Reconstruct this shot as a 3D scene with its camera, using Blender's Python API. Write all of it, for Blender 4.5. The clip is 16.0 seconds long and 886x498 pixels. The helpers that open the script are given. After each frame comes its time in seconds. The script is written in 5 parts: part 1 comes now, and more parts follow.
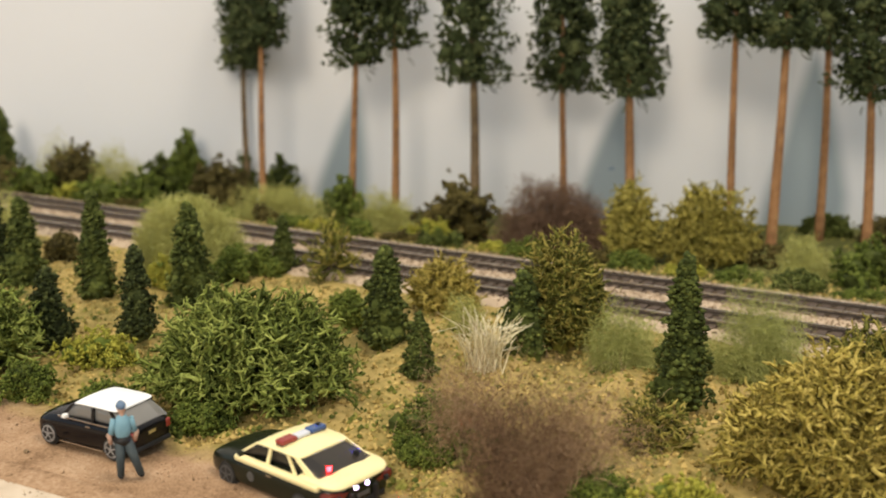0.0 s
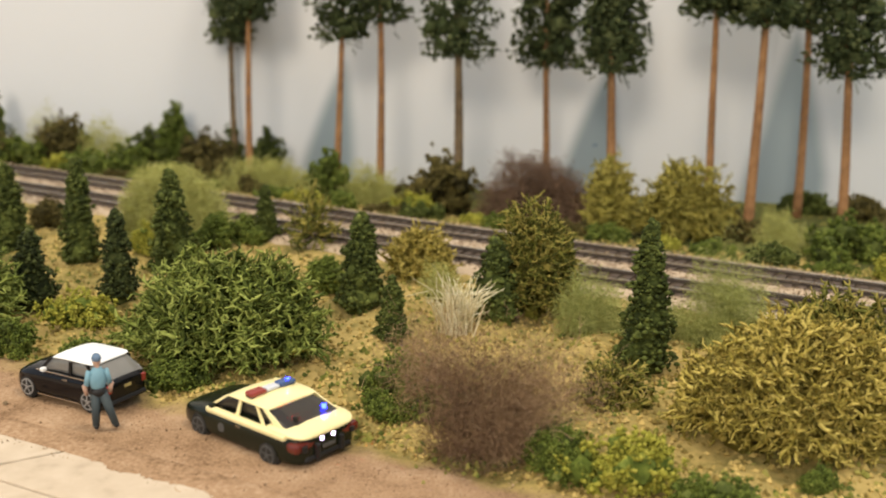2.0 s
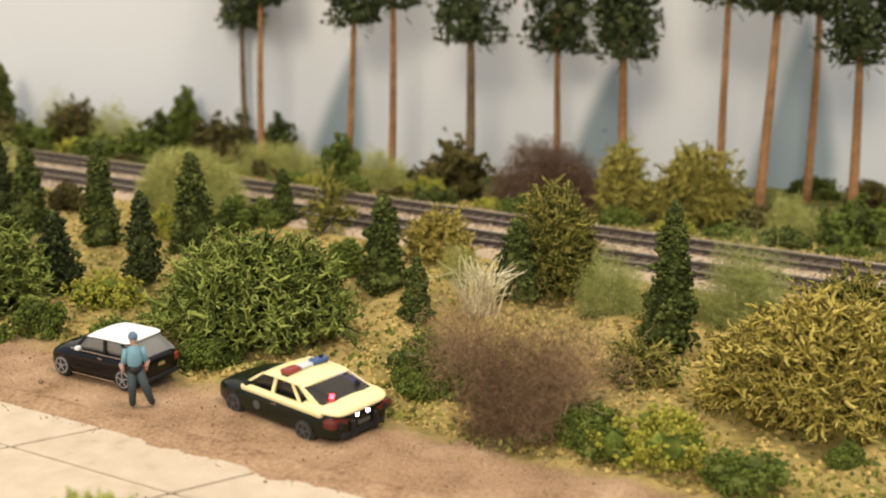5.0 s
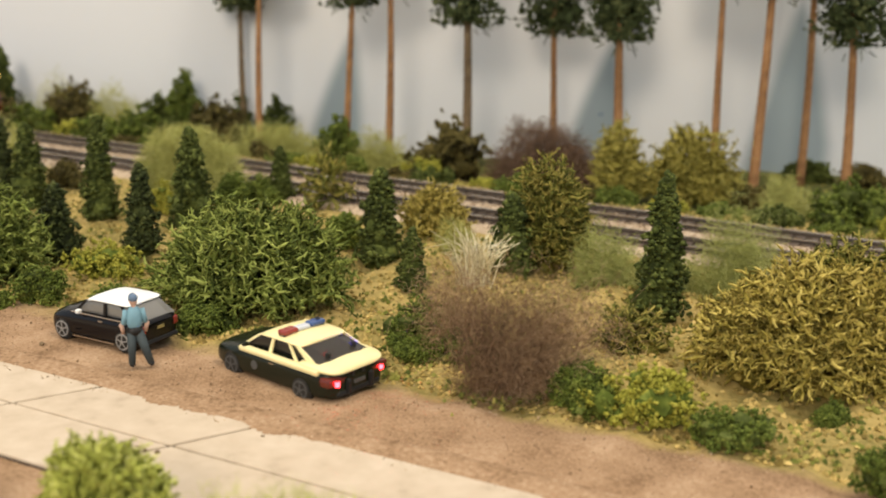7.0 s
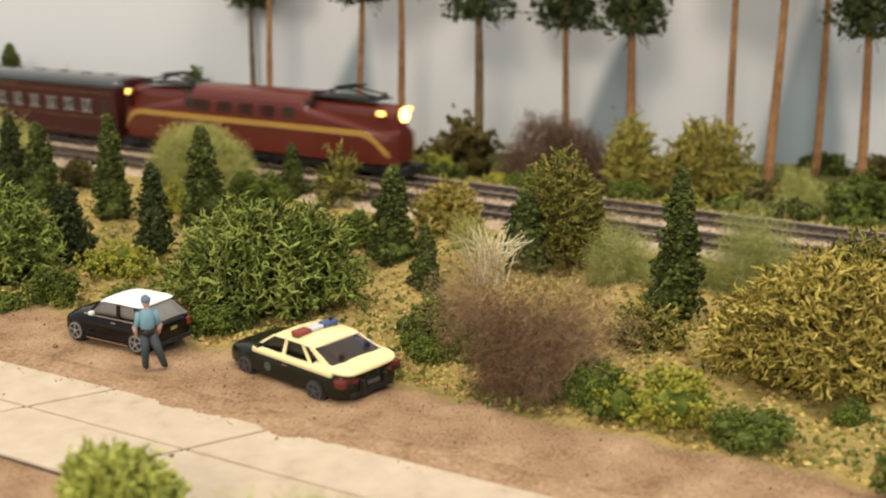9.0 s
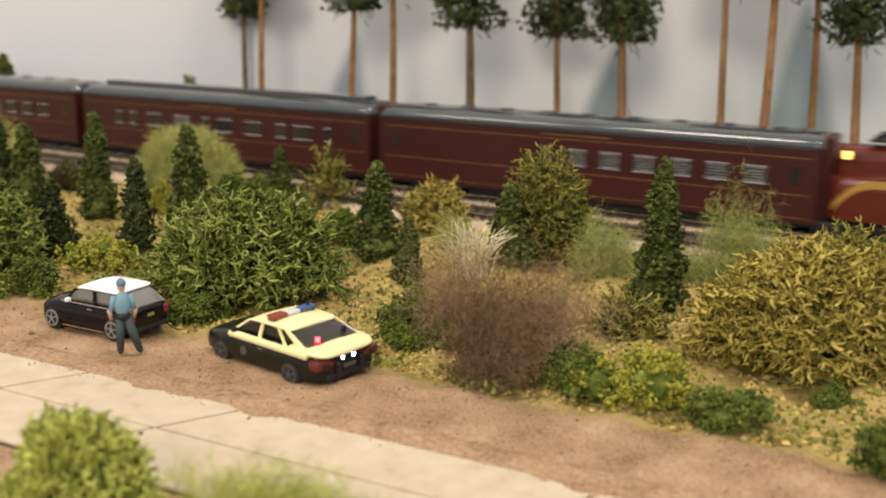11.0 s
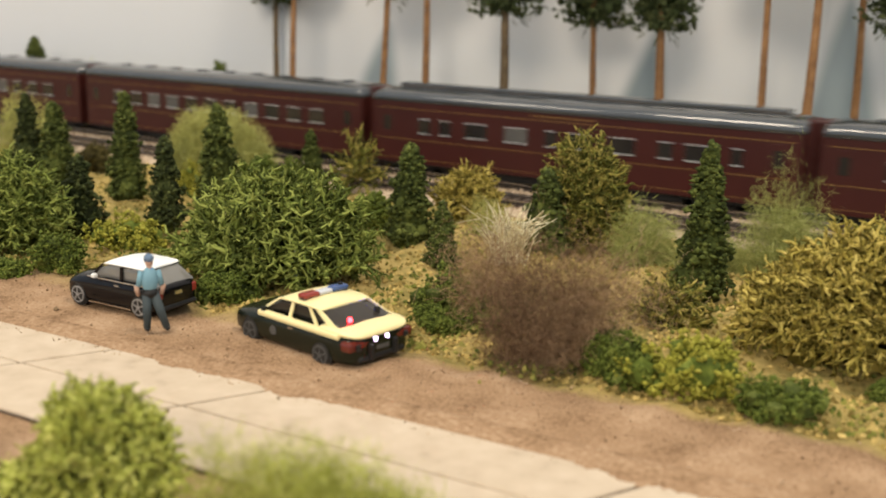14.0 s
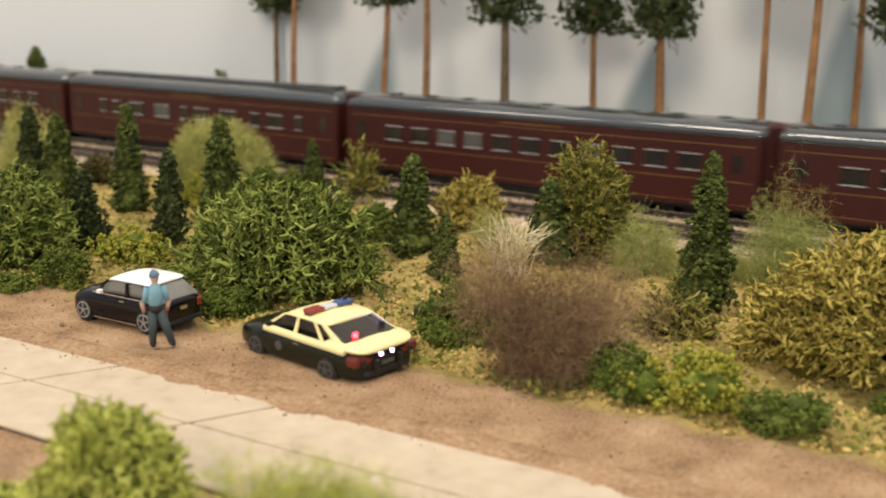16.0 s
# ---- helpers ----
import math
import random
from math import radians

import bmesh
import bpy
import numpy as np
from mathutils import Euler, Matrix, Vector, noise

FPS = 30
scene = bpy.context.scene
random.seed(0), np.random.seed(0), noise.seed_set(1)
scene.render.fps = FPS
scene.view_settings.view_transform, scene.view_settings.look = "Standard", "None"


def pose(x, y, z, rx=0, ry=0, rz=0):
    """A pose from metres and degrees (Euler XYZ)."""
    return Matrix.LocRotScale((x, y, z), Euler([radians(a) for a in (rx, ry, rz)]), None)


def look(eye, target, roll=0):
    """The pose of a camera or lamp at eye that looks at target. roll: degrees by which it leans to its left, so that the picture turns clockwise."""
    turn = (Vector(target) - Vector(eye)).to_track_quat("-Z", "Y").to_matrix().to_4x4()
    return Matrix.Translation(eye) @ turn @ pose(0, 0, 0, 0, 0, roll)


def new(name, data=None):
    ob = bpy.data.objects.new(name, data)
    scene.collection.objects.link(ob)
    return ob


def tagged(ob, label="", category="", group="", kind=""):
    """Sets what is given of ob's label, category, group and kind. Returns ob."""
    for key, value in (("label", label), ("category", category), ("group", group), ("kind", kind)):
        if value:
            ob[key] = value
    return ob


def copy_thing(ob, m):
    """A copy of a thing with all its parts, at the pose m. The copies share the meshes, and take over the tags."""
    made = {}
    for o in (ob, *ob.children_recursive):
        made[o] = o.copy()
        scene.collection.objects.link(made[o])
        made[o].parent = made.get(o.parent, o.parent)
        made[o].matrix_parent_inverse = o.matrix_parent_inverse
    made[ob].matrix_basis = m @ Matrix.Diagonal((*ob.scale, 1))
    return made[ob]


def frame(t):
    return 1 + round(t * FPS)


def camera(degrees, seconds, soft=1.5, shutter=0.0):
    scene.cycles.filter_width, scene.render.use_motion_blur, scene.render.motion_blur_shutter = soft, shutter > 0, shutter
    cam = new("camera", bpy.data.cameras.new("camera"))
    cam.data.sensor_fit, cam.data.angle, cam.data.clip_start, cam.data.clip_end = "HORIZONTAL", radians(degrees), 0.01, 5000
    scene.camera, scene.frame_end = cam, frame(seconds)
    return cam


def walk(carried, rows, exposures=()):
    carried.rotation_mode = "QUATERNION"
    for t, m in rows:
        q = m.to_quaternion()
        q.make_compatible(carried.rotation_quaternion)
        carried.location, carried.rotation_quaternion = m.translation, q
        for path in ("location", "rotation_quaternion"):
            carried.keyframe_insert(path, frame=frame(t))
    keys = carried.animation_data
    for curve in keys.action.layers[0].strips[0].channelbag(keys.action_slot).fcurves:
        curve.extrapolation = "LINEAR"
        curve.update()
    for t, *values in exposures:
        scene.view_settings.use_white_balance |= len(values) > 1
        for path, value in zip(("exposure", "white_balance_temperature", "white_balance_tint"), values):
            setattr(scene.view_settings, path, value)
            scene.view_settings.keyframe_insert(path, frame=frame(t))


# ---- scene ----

CM = 0.01  # the layout is a 1:87 model: plan numbers below are in centimetres


# ---------------------------------------------------------------- camera
def eye_pose(x, y, z, yaw, pitch, roll):
    return (Matrix.Translation((x * CM, y * CM, z * CM)) @ pose(0, 0, 0, 0, 0, yaw)
            @ pose(0, 0, 0, 90 + pitch, 0, 0) @ pose(0, 0, 0, 0, 0, roll))


cam = camera(47.14, 16.0, soft=1.9, shutter=0.5)
# a small lens focused on the parked cars: what is much nearer or farther goes soft
cam.data.dof.use_dof, cam.data.dof.focus_distance, cam.data.dof.aperture_fstop = True, 0.34, 15.0
EYES = [
    (0.0, 0.297, 1.851, 12.615, 1.7, -12.32, 0.28), (0.5, 0.263, 1.769, 12.627, 1.98, -12.77, 0.54),
    (1.0, 0.373, 1.401, 12.715, 1.77, -12.58, 1.02), (1.5, 1.193, 1.253, 12.479, 1.15, -13.08, 1.15),
    (2.0, 1.17, 0.855, 12.209, 1.43, -13.31, 0.94), (2.5, 1.012, 0.376, 12.507, 1.94, -13.32, 0.67),
    (3.0, 0.849, 0.181, 12.273, 2.18, -13.55, 0.41), (3.5, 1.338, 0.196, 12.23, 2.02, -13.75, 0.22),
    (4.0, 0.767, 0.355, 12.507, 2.17, -13.5, 0.18), (4.5, 0.185, 0.467, 12.348, 1.91, -13.46, 0.82), (4.7, 0.17, 0.44, 12.25, 1.38, -13.95, 0.90)]
EYES += [
    (6.8, 0.25, -0.36, 11.32, 1.01, -14.12, 1.3), (7.0, 0.283, -0.372, 11.342, 1.09, -14.33, 1.3), (7.5, 0.543, -0.024, 11.69, 1.06, -14.56, 1.04),
    (8.0, 0.498, 0.076, 12.272, 1.28, -14.32, 0.83), (8.5, 0.427, -0.01, 11.915, 1.68, -14.52, 0.78),
    (9.0, 0.236, -0.108, 11.47, 1.79, -14.74, 0.68), (9.2, 0.23, -0.11, 11.35, 2.38, -15.2, 0.68),
    (11.3, 0.95, -0.17, 10.05, 1.8, -13.12, 0.82), (11.5, 0.95, -0.17, 9.956, 3.09, -13.58, 0.82),
    (12.0, 0.631, -0.105, 9.713, 3.93, -13.76, 0.68), (12.5, 0.227, 0.263, 9.971, 4.09, -13.95, 0.72),
    (13.0, 0.067, 0.477, 10.113, 4.15, -13.84, 1.01), (13.5, 0.232, 0.539, 9.693, 3.7, -13.55, 1.57)]
EYES += [
    (14.0, 0.523, 0.763, 9.436, 3.28, -13.38, 1.5), (14.5, 0.108, 0.749, 9.786, 3.62, -13.25, 1.18),
    (15.0, 0.021, 0.68, 9.738, 3.79, -12.97, 1.19), (15.5, 0.141, 0.513, 9.704, 3.68, -13.06, 1.21),
    (16.0, 0.407, 0.704, 9.792, 3.29, -13.23, 1.12)]
walk(cam, [(t, eye_pose(*row)) for t, *row in EYES], exposures=[(0.0, 0.03), (3.0, 0.10), (4.5, 0.10), (7.0, 0.05), (9.0, 0.02), (16.0, 0.0)])

# ---------------------------------------------------------------- light of the room
world = bpy.data.worlds.new("room_light")
scene.world = world
world.use_nodes = True
world.node_tree.nodes["Background"].inputs["Color"].default_value = (0.79, 0.905, 1.0, 1)
world.node_tree.nodes["Background"].inputs["Strength"].default_value = 0.72


def ceiling_or_fill_lamp(x, y, z, tx, ty, tz, size, watts, color):
    data = bpy.data.lights.new("downlight_or_fill", "AREA")
    data.shape, data.size, data.energy, data.color = "DISK", size * CM, watts, color
    lamp = new("downlight_or_fill", data)
    lamp.matrix_world = look((x * CM, y * CM, z * CM), (tx * CM, ty * CM, tz * CM))
    return lamp


# the last lamp is an unseen low front fill, added to brighten the wall
for lamp_x, lamp_y, lamp_z, lamp_watts in ((-150, 10, 180, 6.5), (-60, 15, 180, 11.0), (60, 15, 180, 16.5), (-35, -130, 95, 20.0)):
    ceiling_or_fill_lamp(lamp_x, lamp_y, lamp_z, 0, 50, 0, 50, lamp_watts, (1.0, 0.85, 0.665))


# ---------------------------------------------------------------- materials
def nodes_of(name):
    m = bpy.data.materials.new(name)
    m.use_nodes = True
    return m, m.node_tree.nodes, m.node_tree.links, m.node_tree.nodes["Principled BSDF"]


def ramp_node(nodes, stops):
    r = nodes.new("ShaderNodeValToRGB")
    while len(r.color_ramp.elements) < len(stops):
        r.color_ramp.elements.new(0.5)
    for e, (p, c) in zip(r.color_ramp.elements, stops):
        e.position, e.color = p, (*c, 1)
    return r


def noise_node(nodes, links, scale, detail=4.0, coord=None):
    n = nodes.new("ShaderNodeTexNoise")
    n.inputs["Scale"].default_value = scale
    n.inputs["Detail"].default_value = detail
    if coord is not None:
        links.new(coord, n.inputs["Vector"])
    return n


def surface(name, stops, scale=300.0, rough=0.85, metal=0.0, bump=0.2, bump_scale=900.0, spec=0.3, depth=0.0004,
            island=0.0, coat=0.0):
    """A plain surface with colour grain at two scales and fine relief; island: how far single pieces differ."""
    m, nodes, links, bsdf = nodes_of(name)
    coord = nodes.new("ShaderNodeTexCoord").outputs["Object"]
    a = noise_node(nodes, links, scale, 5, coord)
    b = noise_node(nodes, links, scale * 0.13, 3, coord)
    mix = nodes.new("ShaderNodeMath")
    mix.operation = "MULTIPLY_ADD"
    links.new(a.outputs["Fac"], mix.inputs[0])
    mix.inputs[1].default_value = 0.6
    half = nodes.new("ShaderNodeMath")
    half.operation = "MULTIPLY"
    links.new(b.outputs["Fac"], half.inputs[0])
    half.inputs[1].default_value = 0.4
    links.new(half.outputs[0], mix.inputs[2])
    fac = mix.outputs[0]
    if island:
        geo = nodes.new("ShaderNodeNewGeometry")
        shift = nodes.new("ShaderNodeMath")
        shift.operation = "MULTIPLY_ADD"
        links.new(geo.outputs["Random Per Island"], shift.inputs[0])
        shift.inputs[1].default_value = island
        add = nodes.new("ShaderNodeMath")
        add.operation = "ADD"
        links.new(fac, add.inputs[0])
        add.inputs[1].default_value = -island / 2
        links.new(add.outputs[0], shift.inputs[2])
        fac = shift.outputs[0]
    r = ramp_node(nodes, stops)
    links.new(fac, r.inputs["Fac"])
    links.new(r.outputs["Color"], bsdf.inputs["Base Color"])
    bsdf.inputs["Roughness"].default_value = rough
    bsdf.inputs["Metallic"].default_value = metal
    bsdf.inputs["Specular IOR Level"].default_value = spec
    bsdf.inputs["Coat Weight"].default_value = coat
    if bump:
        n = noise_node(nodes, links, bump_scale, 4, coord)
        bp = nodes.new("ShaderNodeBump")
        bp.inputs["Strength"].default_value = bump
        bp.inputs["Distance"].default_value = depth
        links.new(n.outputs["Fac"], bp.inputs["Height"])
        links.new(bp.outputs["Normal"], bsdf.inputs["Normal"])
    return m


def foliage(name, dark, mid, light, rough=0.9, island=0.5):
    return surface(name, [(0.25, dark), (0.5, mid), (0.78, light)], scale=420, rough=rough, bump=0.35,
                   bump_scale=1500, island=island, spec=0.2)


def glow(name, color, strength):
    m, nodes, links, bsdf = nodes_of(name)
    bsdf.inputs["Base Color"].default_value = (*color, 1)
    bsdf.inputs["Emission Color"].default_value = (*color, 1)
    bsdf.inputs["Emission Strength"].default_value = strength
    return m


M_conifer = foliage("conifer_foam", (0.017, 0.024, 0.005), (0.056, 0.071, 0.014), (0.170, 0.195, 0.046), 0.9, 0.3)
M_conifer_dark = foliage("dark_conifer_foam", (0.011, 0.015, 0.004), (0.032, 0.042, 0.011), (0.110, 0.125, 0.036), 0.9, 0.3)
M_crown = foliage("tree_crown_foam", (0.012, 0.017, 0.006), (0.046, 0.062, 0.021), (0.150, 0.165, 0.064), 0.9, 0.3)
M_lichen_green = foliage("green_lichen", (0.058, 0.076, 0.012), (0.150, 0.186, 0.032), (0.300, 0.335, 0.080), 0.8, 0.7)
M_lichen_olive = foliage("olive_lichen", (0.135, 0.108, 0.018), (0.330, 0.265, 0.048), (0.540, 0.430, 0.115), 0.8, 0.7)
M_lichen_mid = foliage("mixed_lichen", (0.060, 0.062, 0.010), (0.150, 0.150, 0.024), (0.330, 0.270, 0.065), 0.8, 0.7)
M_lichen_yellow = foliage("yellow_lichen", (0.120, 0.105, 0.018), (0.300, 0.255, 0.045), (0.480, 0.410, 0.100), 0.8, 0.7)
M_brown_foam = foliage("brown_bush_foam", (0.020, 0.016, 0.006), (0.080, 0.066, 0.018), (0.190, 0.150, 0.045), 0.9, 0.3)
M_green_foam = foliage("green_bush_foam", (0.026, 0.038, 0.006), (0.092, 0.122, 0.018), (0.220, 0.250, 0.048), 0.9, 0.3)
M_yellow_foam = foliage("yellow_green_foam", (0.120, 0.122, 0.014), (0.280, 0.272, 0.034), (0.450, 0.420, 0.080), 0.9, 0.3)
M_near_foam = foliage("fresh_green_foam", (0.190, 0.205, 0.030), (0.400, 0.430, 0.080), (0.600, 0.600, 0.180))
M_fuzz_green = foliage("pale_green_fibre", (0.270, 0.265, 0.070), (0.410, 0.405, 0.120), (0.530, 0.520, 0.190))
M_fuzz_mid = foliage("green_fibre", (0.190, 0.205, 0.052), (0.320, 0.335, 0.098), (0.450, 0.455, 0.165))
M_fuzz_brown = foliage("brown_fibre", (0.072, 0.040, 0.022), (0.170, 0.102, 0.055), (0.305, 0.200, 0.115))
M_fuzz_tan = foliage("tan_fibre", (0.150, 0.090, 0.045), (0.290, 0.185, 0.100), (0.440, 0.300, 0.175))
M_fuzz_purple = foliage("purple_brown_fibre", (0.080, 0.046, 0.028), (0.155, 0.094, 0.058), (0.250, 0.162, 0.105))
M_straw = foliage("straw_fibre", (0.460, 0.390, 0.220), (0.680, 0.600, 0.380), (0.820, 0.760, 0.560))
M_turf = foliage("turf_crumbs", (0.170, 0.125, 0.034), (0.350, 0.255, 0.078), (0.560, 0.415, 0.150), 0.95, 0.8)
M_turf_green = foliage("green_turf_crumbs", (0.070, 0.085, 0.016), (0.165, 0.170, 0.032), (0.300, 0.270, 0.070), 0.95, 0.8)
M_soil = foliage("soil_crumbs", (0.150, 0.090, 0.048), (0.300, 0.190, 0.108), (0.450, 0.315, 0.200), 0.95, 0.8)
M_ballast = foliage("ballast_grains", (0.165, 0.115, 0.070), (0.300, 0.222, 0.145), (0.460, 0.360, 0.255), 0.95, 0.8)
M_oily = foliage("oily_ballast", (0.080, 0.058, 0.040), (0.165, 0.122, 0.085), (0.280, 0.212, 0.152), 0.95, 0.8)
M_bark = surface("trunk_wood", [(0.3, (0.150, 0.072, 0.030)), (0.55, (0.360, 0.185, 0.080)), (0.8, (0.480, 0.280, 0.140))],
                 scale=160, rough=0.8, bump=0.3)
M_bark_grey = surface("grey_trunk_wood", [(0.3, (0.070, 0.048, 0.026)), (0.55, (0.190, 0.130, 0.070)), (0.8, (0.300, 0.215, 0.125))],
                      scale=160, rough=0.8, bump=0.3)
M_concrete = surface("road_concrete", [(0.30, (0.400, 0.315, 0.225)), (0.42, (0.495, 0.398, 0.290)), (0.55, (0.540, 0.440, 0.326)), (0.72, (0.590, 0.495, 0.382))],
                     scale=160, rough=0.75, bump=0.15, bump_scale=2500, spec=0.35)
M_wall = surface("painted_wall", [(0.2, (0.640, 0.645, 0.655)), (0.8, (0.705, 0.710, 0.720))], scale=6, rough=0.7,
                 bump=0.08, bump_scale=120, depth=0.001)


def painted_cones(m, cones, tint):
    """Soft-edged blue-grey cone shapes mixed into the wall's colour: top x, top z, foot x, foot z, half width (cm)."""
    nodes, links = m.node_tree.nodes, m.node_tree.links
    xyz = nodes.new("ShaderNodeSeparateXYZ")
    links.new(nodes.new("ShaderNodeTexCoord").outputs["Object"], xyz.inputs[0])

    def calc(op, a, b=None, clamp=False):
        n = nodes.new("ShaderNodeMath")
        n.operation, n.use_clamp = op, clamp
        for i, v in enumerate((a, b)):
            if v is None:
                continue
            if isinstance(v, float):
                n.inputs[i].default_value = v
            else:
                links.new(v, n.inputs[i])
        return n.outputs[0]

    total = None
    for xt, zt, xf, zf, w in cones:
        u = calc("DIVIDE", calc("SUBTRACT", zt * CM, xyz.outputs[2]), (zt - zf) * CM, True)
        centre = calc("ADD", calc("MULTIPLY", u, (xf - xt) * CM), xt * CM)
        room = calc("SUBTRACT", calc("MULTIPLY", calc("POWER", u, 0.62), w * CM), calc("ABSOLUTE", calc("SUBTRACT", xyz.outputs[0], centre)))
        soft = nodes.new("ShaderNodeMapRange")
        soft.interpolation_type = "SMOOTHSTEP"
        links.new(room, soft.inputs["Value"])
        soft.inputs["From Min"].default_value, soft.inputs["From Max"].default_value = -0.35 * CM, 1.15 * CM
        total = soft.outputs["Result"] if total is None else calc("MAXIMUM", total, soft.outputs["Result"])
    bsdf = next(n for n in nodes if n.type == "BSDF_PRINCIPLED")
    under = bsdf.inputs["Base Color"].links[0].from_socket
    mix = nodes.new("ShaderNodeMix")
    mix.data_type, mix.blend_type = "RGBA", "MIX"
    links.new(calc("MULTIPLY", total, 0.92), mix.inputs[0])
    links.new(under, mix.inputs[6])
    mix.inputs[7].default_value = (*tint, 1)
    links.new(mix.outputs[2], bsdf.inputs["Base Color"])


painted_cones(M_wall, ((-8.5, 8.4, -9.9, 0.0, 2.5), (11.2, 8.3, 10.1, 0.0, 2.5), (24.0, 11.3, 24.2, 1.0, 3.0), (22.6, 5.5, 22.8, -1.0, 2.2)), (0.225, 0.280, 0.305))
M_rail = surface("steel_rail", [(0.3, (0.600, 0.570, 0.520)), (0.8, (0.880, 0.860, 0.820))], scale=200, rough=0.25, metal=1.0, bump=0.05)
M_rail_web = surface("brown_rail_web", [(0.3, (0.030, 0.022, 0.016)), (0.8, (0.080, 0.060, 0.045))], scale=300, rough=0.7, bump=0.1)
M_tie = surface("sleeper_plastic", [(0.3, (0.050, 0.035, 0.026)), (0.8, (0.130, 0.094, 0.070))], scale=300, rough=0.8, bump=0.1)
M_tuscan = surface("tuscan_red_paint", [(0.2, (0.036, 0.008, 0.0065)), (0.8, (0.060, 0.013, 0.010))], scale=40, rough=0.38,
                   bump=0.03, spec=0.3)
M_loco = surface("loco_red_paint", [(0.2, (0.090, 0.016, 0.009)), (0.8, (0.130, 0.024, 0.014))], scale=40, rough=0.24, bump=0.03, spec=0.4)
M_louvre = surface("dark_louvre_paint", [(0.2, (0.030, 0.010, 0.008)), (0.8, (0.050, 0.016, 0.012))], scale=60, rough=0.4, bump=0.05)
M_gold = surface("gold_stripe_paint", [(0.2, (0.360, 0.200, 0.035)), (0.8, (0.470, 0.280, 0.065))], scale=60, rough=0.45, bump=0.0)
M_gold_dull = surface("dull_gold_line_paint", [(0.2, (0.170, 0.085, 0.022)), (0.8, (0.240, 0.130, 0.036))], scale=60, rough=0.5, bump=0.0)
M_roof = surface("dark_roof_paint", [(0.2, (0.032, 0.034, 0.036)), (0.8, (0.060, 0.063, 0.066))], scale=60, rough=0.11, bump=0.03, spec=0.9)
M_black = surface("black_plastic", [(0.2, (0.008, 0.008, 0.008)), (0.8, (0.022, 0.020, 0.019))], scale=200, rough=0.5, bump=0.1)
M_chrome = surface("silver_trim", [(0.2, (0.500, 0.500, 0.500)), (0.8, (0.680, 0.680, 0.670))], scale=100, rough=0.2, metal=1.0, bump=0.0)
M_alloy = surface("silver_paint", [(0.2, (0.480, 0.480, 0.480)), (0.8, (0.620, 0.620, 0.610))], scale=100, rough=0.35, metal=0.3, bump=0.0)
M_rim_grey = surface("grey_wheel_paint", [(0.2, (0.240, 0.235, 0.230)), (0.8, (0.360, 0.355, 0.345))], scale=100, rough=0.35, metal=0.3, bump=0.0)
M_rim_dark = surface("dull_rim_paint", [(0.2, (0.050, 0.050, 0.048)), (0.8, (0.100, 0.098, 0.094))], scale=100, rough=0.4, bump=0.0)
M_pane = surface("dark_window", [(0.2, (0.012, 0.010, 0.010)), (0.8, (0.036, 0.032, 0.030))], scale=70, rough=0.12, bump=0.0, spec=0.6)
M_blind = surface("pale_blind", [(0.2, (0.070, 0.066, 0.062)), (0.8, (0.125, 0.120, 0.112))], scale=80, rough=0.3, bump=0.0)
M_car_black = surface("black_car_paint", [(0.2, (0.003, 0.003, 0.004)), (0.8, (0.008, 0.007, 0.008))], scale=60, rough=0.12, bump=0.02, spec=0.28)
M_car_white = surface("white_roof_paint", [(0.2, (0.780, 0.780, 0.760)), (0.8, (0.860, 0.860, 0.840))], scale=60, rough=0.3, bump=0.0)
M_cream = surface("cream_car_paint", [(0.2, (0.800, 0.680, 0.330)), (0.8, (0.880, 0.770, 0.430))], scale=60, rough=0.3, bump=0.0, spec=0.5)
M_olive_car = surface("dark_green_car_paint", [(0.2, (0.006, 0.008, 0.005)), (0.8, (0.016, 0.019, 0.010))], scale=60, rough=0.22, bump=0.02, spec=0.28)
M_tyre = surface("tyre_rubber", [(0.2, (0.012, 0.011, 0.010)), (0.8, (0.040, 0.035, 0.030))], scale=300, rough=0.8, bump=0.1)
M_glass_car = surface("tinted_car_glass", [(0.2, (0.020, 0.017, 0.014)), (0.8, (0.050, 0.042, 0.034))], scale=60, rough=0.08, bump=0.0, spec=0.22)
M_glass_clear = surface("clear_car_glass", [(0.2, (0.130, 0.125, 0.112)), (0.8, (0.240, 0.230, 0.210))], scale=60, rough=0.08, bump=0.0, spec=0.6)
M_red_lens = surface("red_lens", [(0.2, (0.200, 0.024, 0.016)), (0.8, (0.300, 0.042, 0.030))], scale=60, rough=0.2, bump=0.0, spec=0.6)
M_tail_lens = surface("dark_red_lens", [(0.2, (0.090, 0.014, 0.009)), (0.8, (0.150, 0.026, 0.016))], scale=60, rough=0.2, bump=0.0, spec=0.5)
M_blue_lens = surface("blue_lens", [(0.2, (0.035, 0.070, 0.180)), (0.8, (0.060, 0.105, 0.260))], scale=60, rough=0.2, bump=0.0, spec=0.6)
M_clear_lens = surface("clear_lens", [(0.2, (0.520, 0.540, 0.580)), (0.8, (0.640, 0.660, 0.700))], scale=60, rough=0.2, bump=0.0, spec=0.6)
M_shirt = surface("blue_cloth_paint", [(0.2, (0.130, 0.260, 0.330)), (0.8, (0.220, 0.380, 0.450))], scale=300, rough=0.7, bump=0.15)
M_trouser = surface("grey_cloth_paint", [(0.2, (0.030, 0.042, 0.048)), (0.8, (0.075, 0.095, 0.100))], scale=300, rough=0.7, bump=0.15)
M_cap = surface("blue_cap_paint", [(0.2, (0.080, 0.130, 0.200)), (0.8, (0.140, 0.200, 0.290))], scale=300, rough=0.7, bump=0.1)
